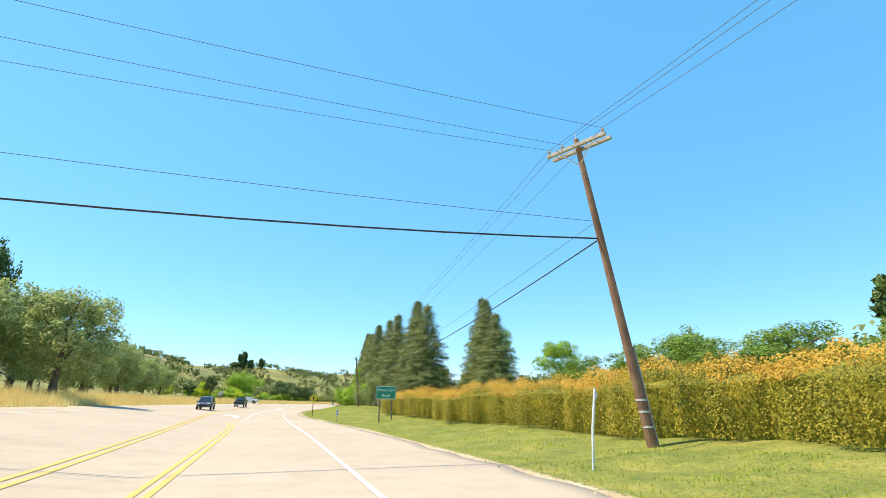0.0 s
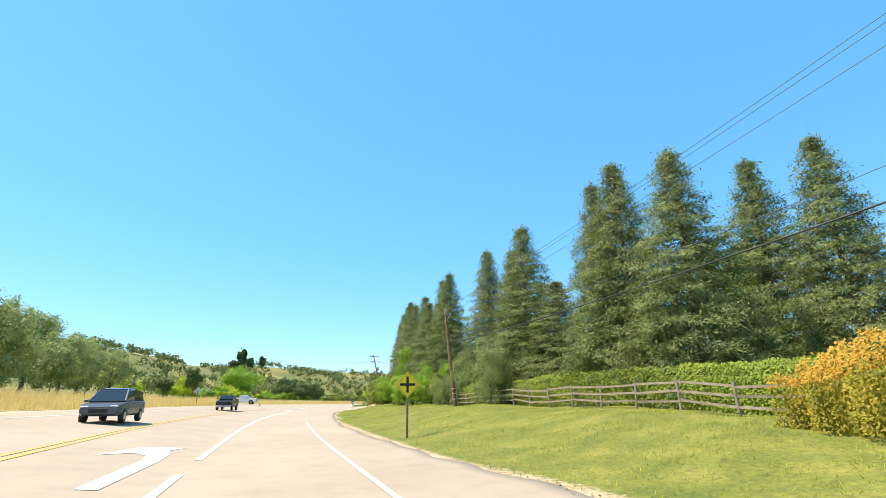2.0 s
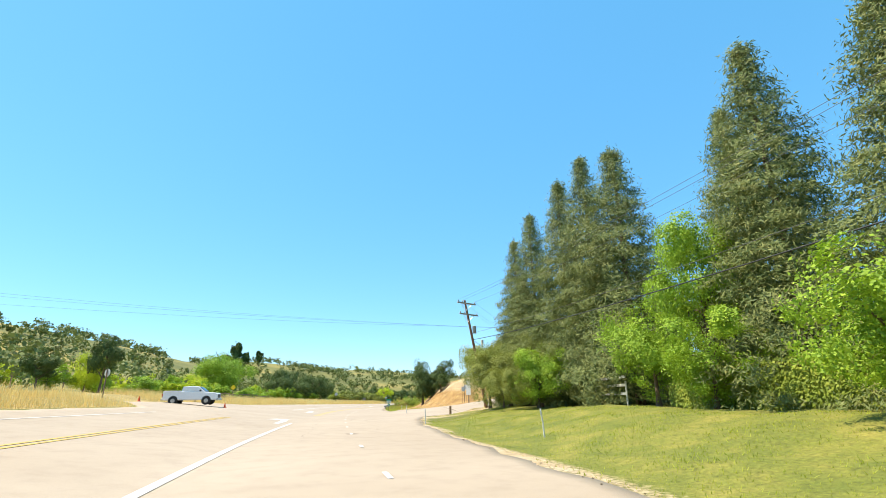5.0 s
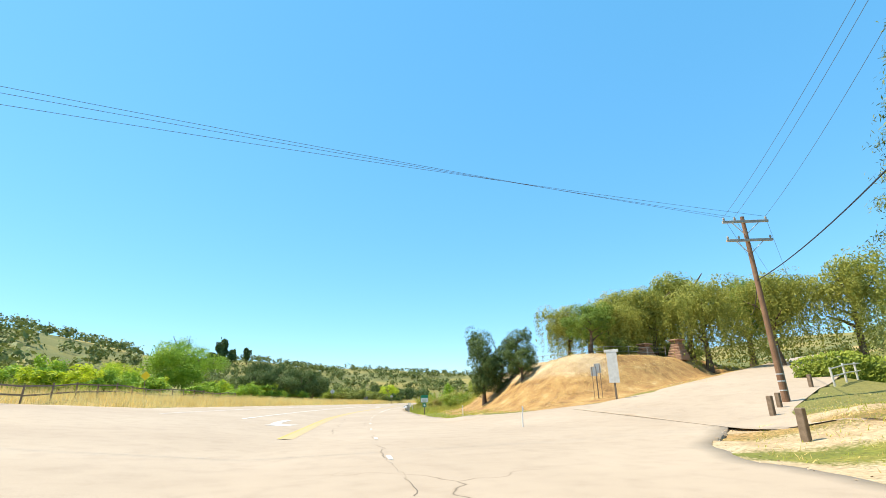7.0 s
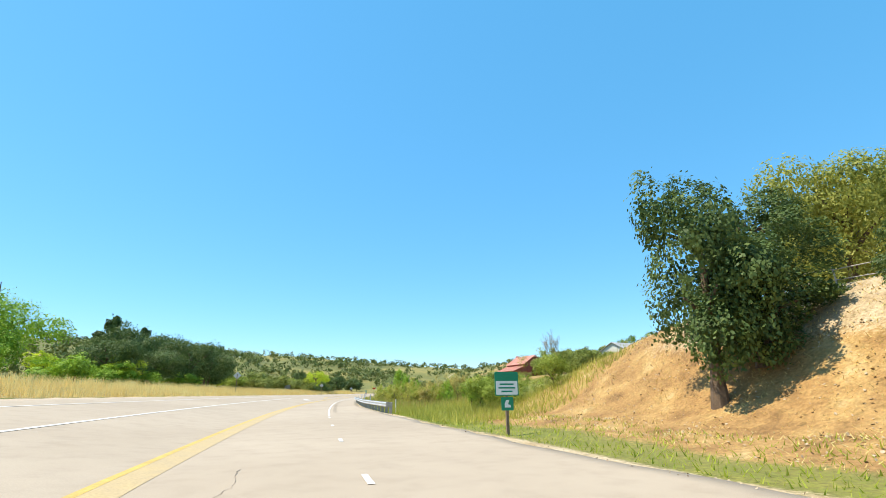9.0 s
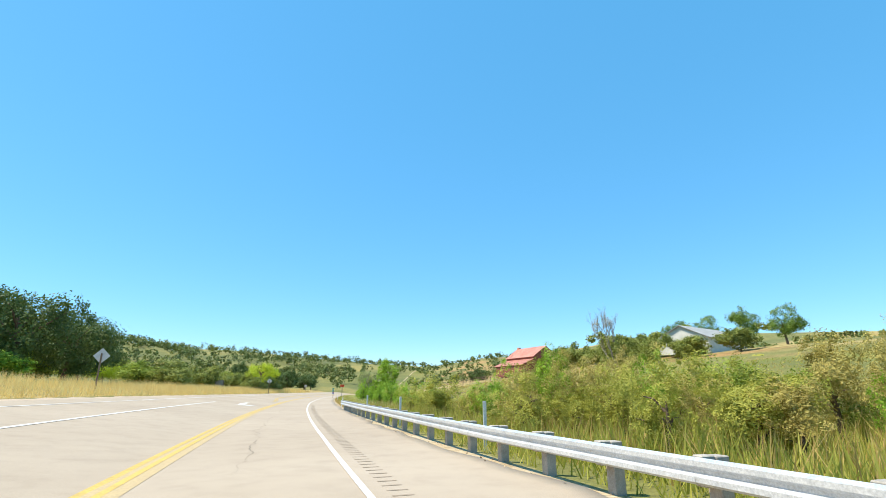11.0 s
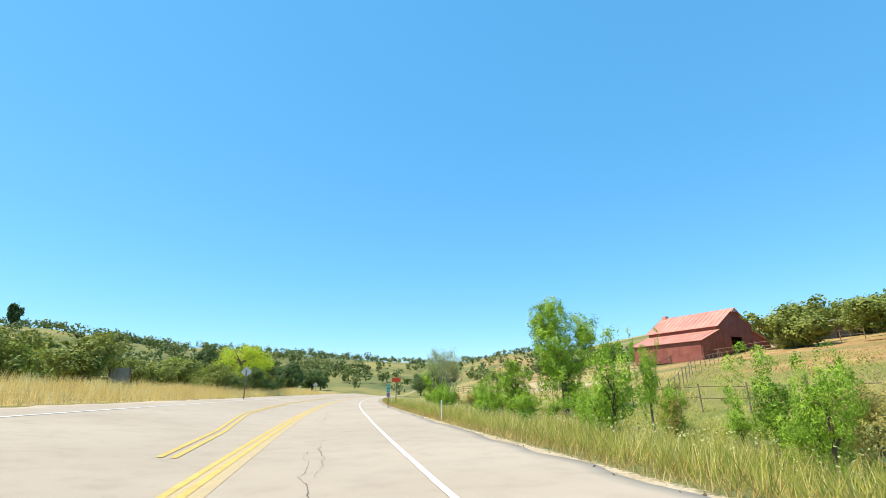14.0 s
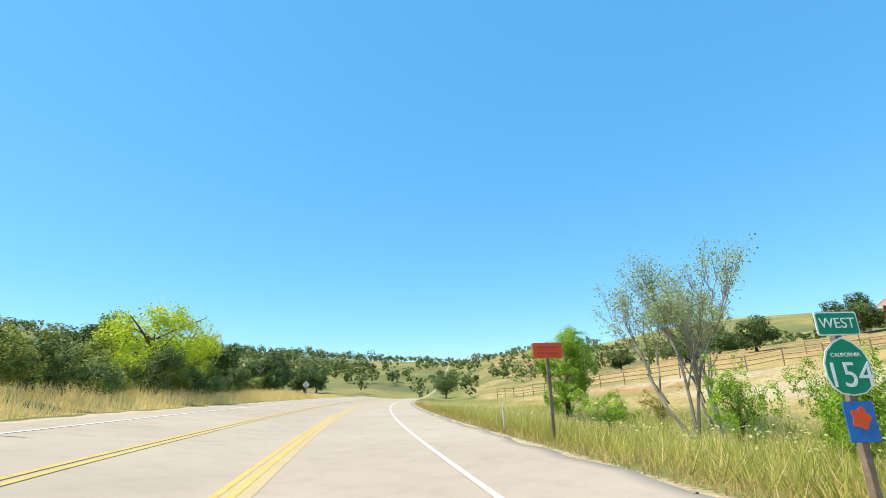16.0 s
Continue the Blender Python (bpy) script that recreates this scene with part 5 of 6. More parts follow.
def rounded(w, h, r, cx=0.0, cz=0.0):
    out = []
    for x, z, a0 in ((w / 2 - r, h / 2 - r, 0), (-w / 2 + r, h / 2 - r, 90), (-w / 2 + r, -h / 2 + r, 180), (w / 2 - r, -h / 2 + r, 270)):
        for a in (0, 30, 60, 90):
            q = radians(a0 + a)
            out.append((cx + x + r * math.cos(q), cz + z + r * math.sin(q)))
    return out


def diamond(w, cz, r=0.05):
    return [(w / 2 * x, cz + w / 2 * z) for x, z in ((0, -1), (1, 0), (0, 1), (-1, 0))]


def post(parent, x, H, wood=True, r=0.05):
    if wood:
        return part("post", boxed(x - r, x + r, 0.01, 0.01 + 2 * r, -0.3, H, bevel=0.008), POSTWOOD, parent, "square brown wooden post")
    return part("post", tubed([(x, 0.05, -0.3), (x, 0.05, H)], 0.03, 8), GALV, parent)


def road_name_sign():
    t = thing("road_name_sign", spot(40.3, 9.1, 0, -3), "green road name sign with white lettering on two wooden posts", "sign")
    w, h, zc = 1.65, 1.0, 2.15
    post(t, -0.5, 2.55)
    post(t, 0.5, 2.55)
    pl = part("panel", plate(rounded(w, h, 0.1, 0, zc), -0.012, 0.0), WHITESIGN, t, "white border of the panel")
    part("face", plate(rounded(w - 0.07, h - 0.07, 0.08, 0, zc), -0.018, -0.0125), GREENSIGN, pl, "green sheeting")
    part("lettering", lettering("Foxen Cyn", 0.31, 0, -0.019, zc + 0.2), WHITESIGN, pl, "white letters")
    part("lettering", lettering("Road", 0.31, 0, -0.019, zc - 0.22), WHITESIGN, pl, "white letters")


road_name_sign()


def crossroad_sign():
    t = thing("crossroad_warning_sign", spot(65.6, 5.15, 0, 0), "yellow diamond warning sign with a black cross on a dark post", "sign")
    post(t, 0, 2.6, True, 0.045)
    f = part("panel", plate(diamond(1.09, 2.15), -0.01, 0.0), YELLOWSIGN, t, "yellow diamond panel")
    b = bmesh.new()
    for a in range(4):
        m = Matrix.Translation((0, 0, 2.15)) @ pose(0, 0, 0, 0, 90 * a, 0)
        box(b, -0.46, 0.46, -0.0135, -0.0105, -0.008, 0.008, 0, Matrix.Translation((0, 0, 2.15)) @ pose(0, 0, 0, 0, 45 + 90 * a, 0) @ Matrix.Translation((0, 0, 0.345)) @ Matrix.Diagonal((0.72, 1, 1, 1)))
    part("border", b, BLACKSIGN, f, "thin black border")
    c = bmesh.new()
    box(c, -0.34, 0.34, -0.0145, -0.0108, 2.095, 2.205)
    box(c, -0.055, 0.055, -0.0152, -0.0146, 1.81, 2.49)
    part("cross", c, BLACKSIGN, f, "black cross")


crossroad_sign()


def white_board(s, d, turn):
    t = thing("tall_white_sign", spot(s, d, 0, turn), "tall narrow white board sign on a brown post", "sign")
    part("post", boxed(-0.07, 0.07, 0.0, 0.14, -0.3, 1.5, bevel=0.01), POSTWOOD, t)
    part("board", plate(rounded(0.72, 2.2, 0.03, 0, 2.25), -0.03, 0.0), WHITEPAINT, t)
    part("cap", boxed(-0.5, 0.5, -0.04, 0.02, 3.3, 3.5, bevel=0.02), WHITEPAINT, t, "wider white top board")


white_board(181.9, 18.6, -30)


def small_back_signs():
    for s, d, h, turn in ((184.3, 18.2, 2.4, 170), (184.5, 18.6, 2.6, 160)):
        t = thing("small_sign", spot(s, d, 0, turn), "small sign seen from its bare grey back", "sign", "small signs")
        part("post", tubed([(-0.16, 0.03, -0.2), (-0.16, 0.03, h)], 0.022, 6), POSTWOOD, t)
        part("post", tubed([(0.16, 0.03, -0.2), (0.16, 0.03, h)], 0.022, 6), POSTWOOD, t)
        part("panel", plate(rounded(0.5, 0.7, 0.04, 0, h - 0.35), -0.008, 0.0), WHITEPAINT, t)


small_back_signs()


def rest_area_sign():
    t = thing("information_sign", spot(205.4, 6.9, 0, -4), "green and white information sign with a green plate below", "sign")
    post(t, 0, 1.95, True, 0.05)
    p = part("panel", plate(rounded(0.86, 0.8, 0.05, 0, 1.72), -0.012, 0.0), GREENSIGN, t, "green panel with a white field")
    part("white_field", plate(rounded(0.78, 0.46, 0.03, 0, 1.58), -0.018, -0.0125), WHITESIGN, p)
    b = bmesh.new()
    for z, w in ((1.97, 0.6), (1.7, 0.5), (1.58, 0.6), (1.46, 0.4)):
        box(b, -w / 2, w / 2, -0.0235, -0.0185, z - 0.025, z + 0.025)
    part("text_bars", b, GREENSIGN, p, "green and white bars for unreadable writing")
    q = part("lower_plate", plate(rounded(0.44, 0.44, 0.04, 0, 1.05), -0.012, 0.0), GREENSIGN, t)
    part("symbol", plate([(-0.1, 0.93), (0.12, 0.93), (0.12, 1.0), (0.02, 1.04), (0.08, 1.18), (-0.04, 1.18), (-0.1, 1.05)], -0.018, -0.0125), WHITESIGN, q, "white symbol")


rest_area_sign()


def route_sign():
    t = thing("route_marker", spot(335.95, 4.5, 0.17, -6, 0.68), "green route shield with a blue plate below on a post", "sign")
    part("post", boxed(-0.05, 0.05, 0.01, 0.11, -0.8, 2.7, bevel=0.01), POSTWOOD, t)
    p = part("direction_plate", plate(rounded(0.62, 0.32, 0.03, 0, 2.62), -0.012, 0.0), WHITESIGN, t)
    part("face", plate(rounded(0.58, 0.28, 0.03, 0, 2.62), -0.017, -0.0125), GREENSIGN, p)
    part("lettering", lettering("WEST", 0.2, 0, -0.018, 2.62), WHITESIGN, p)

    def spade(k):
        pts = [(0, 1.0), (0.2, 0.88), (0.4, 0.62), (0.5, 0.28), (0.5, -0.1), (0.42, -0.42), (0.26, -0.6), (0, -0.66)]
        pts = pts + [(-x, z) for x, z in pts[-2:0:-1]]
        return [(x * 0.66 * k, 1.98 + z * 0.46 * k) for x, z in pts]

    q = part("shield", plate(spade(1.0), -0.012, 0.0), WHITESIGN, t, "white rim of the shield")
    part("face", plate(spade(0.94), -0.017, -0.0125), GREENSIGN, q, "green spade-shaped face")
    part("lettering", lettering("154", 0.46, 0, -0.018, 1.93), WHITESIGN, q)
    part("lettering", lettering("CALIFORNIA", 0.075, 0, -0.018, 2.2), WHITESIGN, q)
    b = part("scenic_plate", plate(rounded(0.42, 0.5, 0.03, 0, 1.36), -0.012, 0.0), BLUESIGN, t, "blue scenic plate")
    part("flower", plate([(0.13 * math.cos(radians(a)) * (1 + 0.15 * math.cos(radians(5 * a))), 1.4 + 0.13 * math.sin(radians(a)) * (1 + 0.15 * math.cos(radians(5 * a)))) for a in range(0, 360, 15)], -0.017, -0.0125), ORANGE, b, "orange flower")


route_sign()


def orange_board():
    t = thing("orange_board", spot(347.1, 6.1, 0, -4), "orange construction board on a wooden post", "sign")
    post(t, 0.0, 2.85, True, 0.05)
    part("board", plate(rounded(0.95, 0.48, 0.03, 0, 2.7), -0.03, 0.0), ORANGE, t)
    b = bmesh.new()
    for z in (2.8, 2.62):
        box(b, -0.34, 0.34, -0.034, -0.0305, z - 0.03, z + 0.03)
    part("text_bars", b, coat("faded orange print", (0.62, 0.06, 0.015), 0.6), t, "faint bars for unreadable writing")


orange_board()


def back_of_diamond(s, d, size, H):
    t = thing("warning_sign", spot(s, d, 0, 180), "diamond warning sign seen from its bare grey back", "sign", "signs for the other way")
    post(t, 0, H + 0.2, True, 0.05)
    part("panel", plate(diamond(size, H), -0.012, 0.0), BACKSIGN, t)


back_of_diamond(347.0, -9.9, 1.15, 2.8)
back_of_diamond(275.5, -14.8, 1.25, 2.9)
back_of_diamond(132, -16.2, 1.2, 2.1)
back_of_diamond(415, -12.4, 1.2, 2.1)


def left_yellow_sign():
    t = thing("arrow_sign", spot(198.5, -20.2, 0, 0), "small yellow sign on a thin post behind the verge", "sign")
    part("post", tubed([(0, 0.04, -0.3), (0, 0.04, 2.4)], 0.04, 6), POSTWOOD, t)
    part("panel", plate(diamond(0.9, 2.2), -0.012, 0.0), YELLOWSIGN, t)


left_yellow_sign()


def back_of_octagon(s, d):
    t = thing("stop_sign", spot(s, d, 0, 150), "octagonal sign seen from its bare grey back", "sign")
    post(t, 0, 2.75, True, 0.045)
    part("panel", plate([(0.41 * math.cos(radians(22.5 + 45 * k)), 2.4 + 0.41 * math.sin(radians(22.5 + 45 * k))) for k in range(8)], -0.012, 0.0), BACKSIGN, t)


back_of_octagon(161.5, -22.3)


def delineator(s, d, H=1.0, lean=0.0, label="thin white roadside marker post"):
    t = thing("marker_post", spot(s, d, 0, 0), label, "marker post", "marker posts")
    part("post", tubed([(0, 0, -0.2), (lean * 0.4, 0, H * 0.5), (lean, 0, H * 0.97), (lean, 0, H)], [0.032, 0.032, 0.032, 0.02], 8), PLASTIC, t)
    part("reflector", boxed(lean - 0.03, lean + 0.03, -0.047, -0.039, H - 0.24, H - 0.1), BACKSIGN, t)


delineator(10.6, 7.4, 1.85, 0.25, "tall thin white marker post on the grass")
for s, d, lean in ((124.3, 8.1, -0.1), (142.4, 6.9, -0.04), (191.0, 9.0, 0.0), (226, 6.2, 0.0), (316.3, 5.5, 0.0), (352, 5.9, 0.0), (279.5, 4.8, 0.12), (172.5, 8.6, 0.05)):
    delineator(s, d, 0.98, lean)


def mile_marker(s, d):
    t = thing("mile_marker", spot(s, d, 0, 0), "small white mile marker on a dark post", "marker post")
    part("post", tubed([(0, 0.02, -0.2), (0, 0.02, 1.0)], 0.025, 6), POSTWOOD, t)
    p = part("plate", plate(rounded(0.2, 0.5, 0.02, 0, 0.78), -0.008, 0.0), WHITESIGN, t)
    b = bmesh.new()
    for z in (0.94, 0.84, 0.72, 0.62):
        box(b, -0.05, 0.05, -0.0115, -0.0085, z - 0.025, z + 0.025)
    part("text_bars", b, BLACKSIGN, p, "black bars for the numbers")


mile_marker(45.2, 5.9)


def bollard(s, d, H):
    t = thing("wooden_bollard", spot(s, d, 0, 20), "short square brown wooden bollard", "bollard", "bollards")
    part("post", boxed(-0.1, 0.1, -0.1, 0.1, -0.3, H, bevel=0.02), POSTWOOD, t)


for s, d, H in ((159.6, 12.1, 0.85), (166.6, 17.6, 0.85), (169.0, 20.2, 0.7), (173.4, 26.5, 0.7)):
    bollard(s, d, H)


def gate_pillar(s, d, H):
    t = thing("stone_gate_pillar", spot(s, d, 0, 25), "reddish stone pillar that widens to its foot", "pillar", "gate pillars")
    for k in range(6):
        a, z0, z1 = 0.78 - 0.075 * k, H * k / 6, H * (k + 1) / 6
        part("stone_course", boxed(-a, a, -a, a, z0 - (0.3 if k == 0 else -0.01), z1, bevel=0.05), BRICKY, t)
    part("cap", boxed(-0.62, 0.62, -0.62, 0.62, H + 0.002, H + 0.16, bevel=0.04), BRICKY, t, "flat stone cap")


gate_pillar(196.0, 32.8, 1.7)
gate_pillar(196.8, 29.6, 1.4)

# ---- fences ----


def rail_fence(name, line, gap, H, rails, mat, label, rail_h=0.1, post_r=0.06, thin=False):
    """Posts with rails between them; every post and rail is a part."""
    t = thing(name, Matrix(), label, "fence")
    pts = np.array(line, float)
    seg = np.r_[0, np.cumsum(np.hypot(*np.diff(pts, axis=0).T))]
    n = max(1, int(seg[-1] / gap))
    rng = np.random.default_rng(n)
    tops = []
    for k in range(n + 1):
        u = seg[-1] * k / n
        s, d = float(np.interp(u, seg, pts[:, 0])), float(np.interp(u, seg, pts[:, 1]))
        p = spot(s, d).translation
        h = H * rng.uniform(0.95, 1.08)
        lean = Vector((rng.normal(0, 0.03), rng.normal(0, 0.03), 0))
        part("post", tubed([p + Vector((0, 0, -0.2)), p + lean + Vector((0, 0, h))], post_r, 6), mat, t)
        tops.append((p, lean))
    for (p, a), (q, b) in zip(tops, tops[1:]):
        for r in rails:
            u, v = p + a * r + Vector((0, 0, H * r + rng.normal(0, 0.025))), q + b * r + Vector((0, 0, H * r + rng.normal(0, 0.025)))
            if thin:
                part("rail", tubed([u, v], rail_h / 2, 5), mat, t)
            else:
                way = (v - u).normalized()
                side = way.cross(Vector((0, 0, 1))).normalized() * 0.022
                up = Vector((0, 0, rail_h / 2))
                bm = bmesh.new()
                c = [bm.verts.new(e + i * side + j * up) for e in (u, v) for i, j in ((-1, -1), (1, -1), (1, 1), (-1, 1))]
                for f in ((0, 1, 2, 3), (7, 6, 5, 4), (0, 4, 5, 1), (1, 5, 6, 2), (2, 6, 7, 3), (3, 7, 4, 0)):
                    bm.faces.new([c[i] for i in f])
                part("rail", bm, mat, t)
    return t


rail_fence("rail_fence", [(55, 14.6), (62, 14.8), (84, 15.4), (93, 15.4)], 2.6, 1.1, (0.3, 0.62, 0.93), FENCEWOOD, "old pale grey wooden rail fence along the lawn", 0.085)
rail_fence("rail_fence", [(132.4, 16.7), (137.2, 17.4)], 2.5, 1.3, (0.5, 0.85, 1.2), WHITEPAINT, "old white wooden rail fence under the bushes", 0.14)
rail_fence("paddock_fence", [(252, 17), (280, 17.5), (310, 17.8), (340, 18)], 3.0, 1.25, (0.5, 0.92), POSTWOOD, "thin brown pipe fence along the paddock", 0.045, 0.034, True)
rail_fence("paddock_fence", [(318, 20), (334, 34), (348, 48)], 3.0, 1.3, (0.5, 0.95), POSTWOOD, "thin brown pipe fence up the slope", 0.045, 0.034, True)
rail_fence("corral_fence", [(356, 42), (372, 34), (392, 22), (410, 18)], 3.0, 1.35, (0.35, 0.65, 0.95), POSTWOOD, "brown pipe corral fence on the bare ground", 0.07, 0.05, True)
rail_fence("barn_fence", [(340, 62), (352, 57), (366, 50), (380, 46)], 2.6, 1.4, (0.5, 0.92), POSTWOOD, "thin brown pipe fence in front of the barn", 0.06, 0.05, True)
rail_fence("bank_fence", [(196.2, 31.5), (195, 27), (196, 22.5), (203, 20.5), (208, 20.5)], 2.2, 1.1, (0.55, 0.95), GREYWOOD, "thin grey rail fence along the top of the bank", 0.045, 0.035, True)
rail_fence("lane_fence", [(172.8, 27.5), (176.5, 34)], 2.0, 1.1, (0.5, 0.92), WHITEPAINT, "white pipe gate rail beside the side road", 0.09, 0.06, True)
rail_fence("meadow_fence", [(178, -19), (200, -20), (225, -20)], 2.8, 1.1, (0.45, 0.9), POSTWOOD, "old brown wooden fence behind the verge", 0.1)

rail_fence("wire_fence", [(30, -19.4), (90, -19.6), (150, -20.0)], 6.0, 1.15, (0.5, 0.95), POSTWOOD, "old wire fence with thin wooden posts behind the dry grass", 0.014, 0.045, True)


def guardrail():
    """A steel W-beam on wooden posts with blocks; it ends at the driveway."""
    s0, s1, gap = 225.0, 273.4, 1.905
    t = thing("guardrail", Matrix(), "galvanised steel guardrail on square wooden posts", "guardrail")
    line = line_d([(225, 5.4), (240, 4.75), (255, 4.65), (273.4, 4.35)])
    prof = [(0.0, 0.0), (0.055, 0.035), (0.055, 0.095), (0.0, 0.135), (0.0, 0.175), (0.055, 0.215), (0.055, 0.275), (0.0, 0.31)]
    n = int((s1 - s0) / gap)
    for k in range(n):
        a, b = s0 + k * gap, s0 + (k + 1) * gap
        bm = bmesh.new()
        rows = []
        for s in (a, (a + b) / 2, b + 0.02):
            row = []
            for thick in (0.0, 0.006):
                for y, z in prof:
                    x, yy = at(s, line(s) - y - 0.006 * (thick > 0) - 0.004 * (k % 2))
                    row.append(bm.verts.new((float(x), float(yy), 0.42 + z)))
            rows.append(row)
        m = len(prof)
        for p, q in zip(rows, rows[1:]):
            for j in range(m - 1):
                bm.faces.new((p[j], p[j + 1], q[j + 1], q[j]))
                bm.faces.new((p[m + j], q[m + j], q[m + j + 1], p[m + j + 1]))
            bm.faces.new((p[0], q[0], q[m], p[m]))
            bm.faces.new((p[m - 1], p[2 * m - 1], q[2 * m - 1], q[m - 1]))
        part("beam", bm, GALV, t)
    for k in range(n + 1):
        s = s0 + k * gap
        d = line(s)
        m = spot(s, d + 0.31)
        m.translation.z = 0
        g = float(ground_z(s, d + 0.31))
        bm = boxed(-0.1, 0.1, -0.1, 0.1, g - 0.3, 0.74, bevel=0.012)
        bm.transform(m)
        p = part("post", bm, GREYWOOD, t)
        bm = boxed(-0.3, -0.102, -0.08, 0.08, 0.4, 0.75, bevel=0.012)
        bm.transform(m)
        part("block", bm, GREYWOOD, p)


guardrail()


def rail_marker(s, d):
    t = thing("guardrail_marker", spot(s, d, 0, 0), "white flat marker post behind the guardrail", "marker post", "rail markers")
    part("post", boxed(-0.05, 0.05, -0.015, 0.015, -0.2, 1.3, bevel=0.006), PLASTIC, t)


for s, d in ((242.6, 5.6), (253.0, 5.5), (263.6, 5.4)):
    rail_marker(s, d)

# ---- barn, house and sheds ----


def barn():
    """A red barn with a gabled middle and a lower roof on either side; the ridge runs along y."""
    x0, y0 = 171.8, 301.5
    g = 5.7
    yaw = math.degrees(math.atan2(-(176.1 - 171.8), 314.4 - 301.5))
    t = thing("red_barn", pose(x0, y0, g, 0, 0, yaw), "weathered red barn with lower side roofs and an open door", "barn")
    L, hw, ew, ez, rz, sz = 13.6, 4.0, 8.0, 4.9, 7.7, 2.6
    front = plate([(-hw, -0.6), (-1.3, -0.6), (-1.3, 3.2), (1.3, 3.2), (1.3, -0.6), (hw, -0.6), (hw, ez), (0, rz), (-hw, ez)], 0.0, 0.15)
    boards(part("front_wall", front, REDWALL, t), -hw, hw, -0.03, lambda x: ez + (rz - ez) * (1 - abs(x) / hw), (-1.3, 1.3, 3.2))
    part("back_wall", plate([(-ew, -0.6), (ew, -0.6), (ew, sz), (hw, ez - 0.7), (hw, ez), (0, rz), (-hw, ez), (-hw, ez - 0.7), (-ew, sz)], L - 0.15, L), REDWALL, t)
    for side in (-1, 1):
        xs = sorted((side * hw, side * ew))
        sw = part("side_front_wall", plate([(xs[0], -0.6), (xs[1], -0.6), (xs[1], sz + (ez - 0.7 - sz) * (ew - abs(xs[1])) / (ew - hw)), (xs[0], sz + (ez - 0.7 - sz) * (ew - abs(xs[0])) / (ew - hw))], 0.04, 0.15), REDWALL, t)
        boards(sw, xs[0], xs[1], 0.0, lambda x: sz + (ez - 0.7 - sz) * (ew - abs(x)) / (ew - hw), None)
        part("side_wall", boxed(side * ew - 0.08, side * ew + 0.08, 0.18, L - 0.18, -0.6, sz, bevel=0.01), REDWALL, t)
        part("upper_wall", boxed(side * hw - 0.06, side * hw + 0.06, 0.18, L - 0.18, ez - 1.0, ez - 0.05), REDWALL, t)
        slope(t, "roof", side * 0.0, side * (hw + 0.35), rz + 0.1, ez - 0.12, -0.35, L + 0.35)
        slope(t, "lower_roof", side * (hw - 0.05), side * (ew + 0.4), ez - 0.62, sz - 0.12, -0.35, L + 0.35)
    part("door_frame", boxed(-1.46, 1.46, -0.06, 0.0, 3.2, 3.42, bevel=0.01), REDWALL, t)
    part("sliding_door", boxed(-3.1, -1.35, -0.08, -0.012, -0.2, 3.1, bevel=0.01), REDWALL, t, "red board door slid aside")
    part("floor", boxed(-hw, hw, 0.2, L - 0.2, -0.5, -0.02), DARK, t)
    part("hay_hood", plate([(-0.8, rz - 0.6), (0.8, rz - 0.6), (0.0, rz + 0.1)], -0.5, -0.02), REDROOF, t)
    c = part("cupola", boxed(-0.4, 0.4, L - 1.0, L - 0.2, rz - 0.2, rz + 0.5, bevel=0.02), REDROOF, t)


def boards(wall, x0, x1, y, top, door):
    """Upright boards side by side on a wall, each a little proud or behind, round a doorway."""
    n = int((x1 - x0) / 0.28)
    rng = np.random.default_rng(n)
    for k in range(n):
        a, b = x0 + (x1 - x0) * k / n, x0 + (x1 - x0) * (k + 1) / n - 0.012
        z0 = door[2] if door and door[0] < (a + b) / 2 < door[1] else -0.6
        off = rng.uniform(-0.01, 0.008)
        part("board", plate([(a, z0), (b, z0), (b, top(b)), (a, top(a))], y + off, y + 0.026), REDWALL, wall)


def slope(barn_thing, name, xa, xb, za, zb, y0, y1):
    """A metal roof plane of sheets with a raised seam at one edge, 6 cm thick."""
    n = 16
    deck = bmesh.new()
    c = [(xa, y0, za), (xb, y0, zb), (xb, y1, zb), (xa, y1, za)]
    u = [deck.verts.new((p[0], p[1], p[2] - 0.004)) for p in c]
    v = [deck.verts.new((p[0], p[1], p[2] - 0.06)) for p in c]
    deck.faces.new(u)
    deck.faces.new(v[::-1])
    for j in range(4):
        deck.faces.new((u[j], v[j], v[(j + 1) % 4], u[(j + 1) % 4]))
    roof = part(name, deck, REDROOF, barn_thing, "faded red metal roof")
    for k in range(n):
        a, b = y0 + (y1 - y0) * k / n, y0 + (y1 - y0) * (k + 1) / n
        prof = [(a, 0.0), (b - 0.07, 0.0), (b - 0.07, 0.05), (b - 0.005, 0.05), (b - 0.005, -0.002), (a, -0.002)]
        bm = bmesh.new()
        e1 = [bm.verts.new((xa, y, za + z)) for y, z in prof]
        e2 = [bm.verts.new((xb, y, zb + z)) for y, z in prof]
        for j in range(6):
            bm.faces.new((e1[j], e1[(j + 1) % 6], e2[(j + 1) % 6], e2[j]))
        bm.faces.new(e1[::-1])
        bm.faces.new(e2)
        part("roof_sheet", bm, REDROOF, roof)


barn()


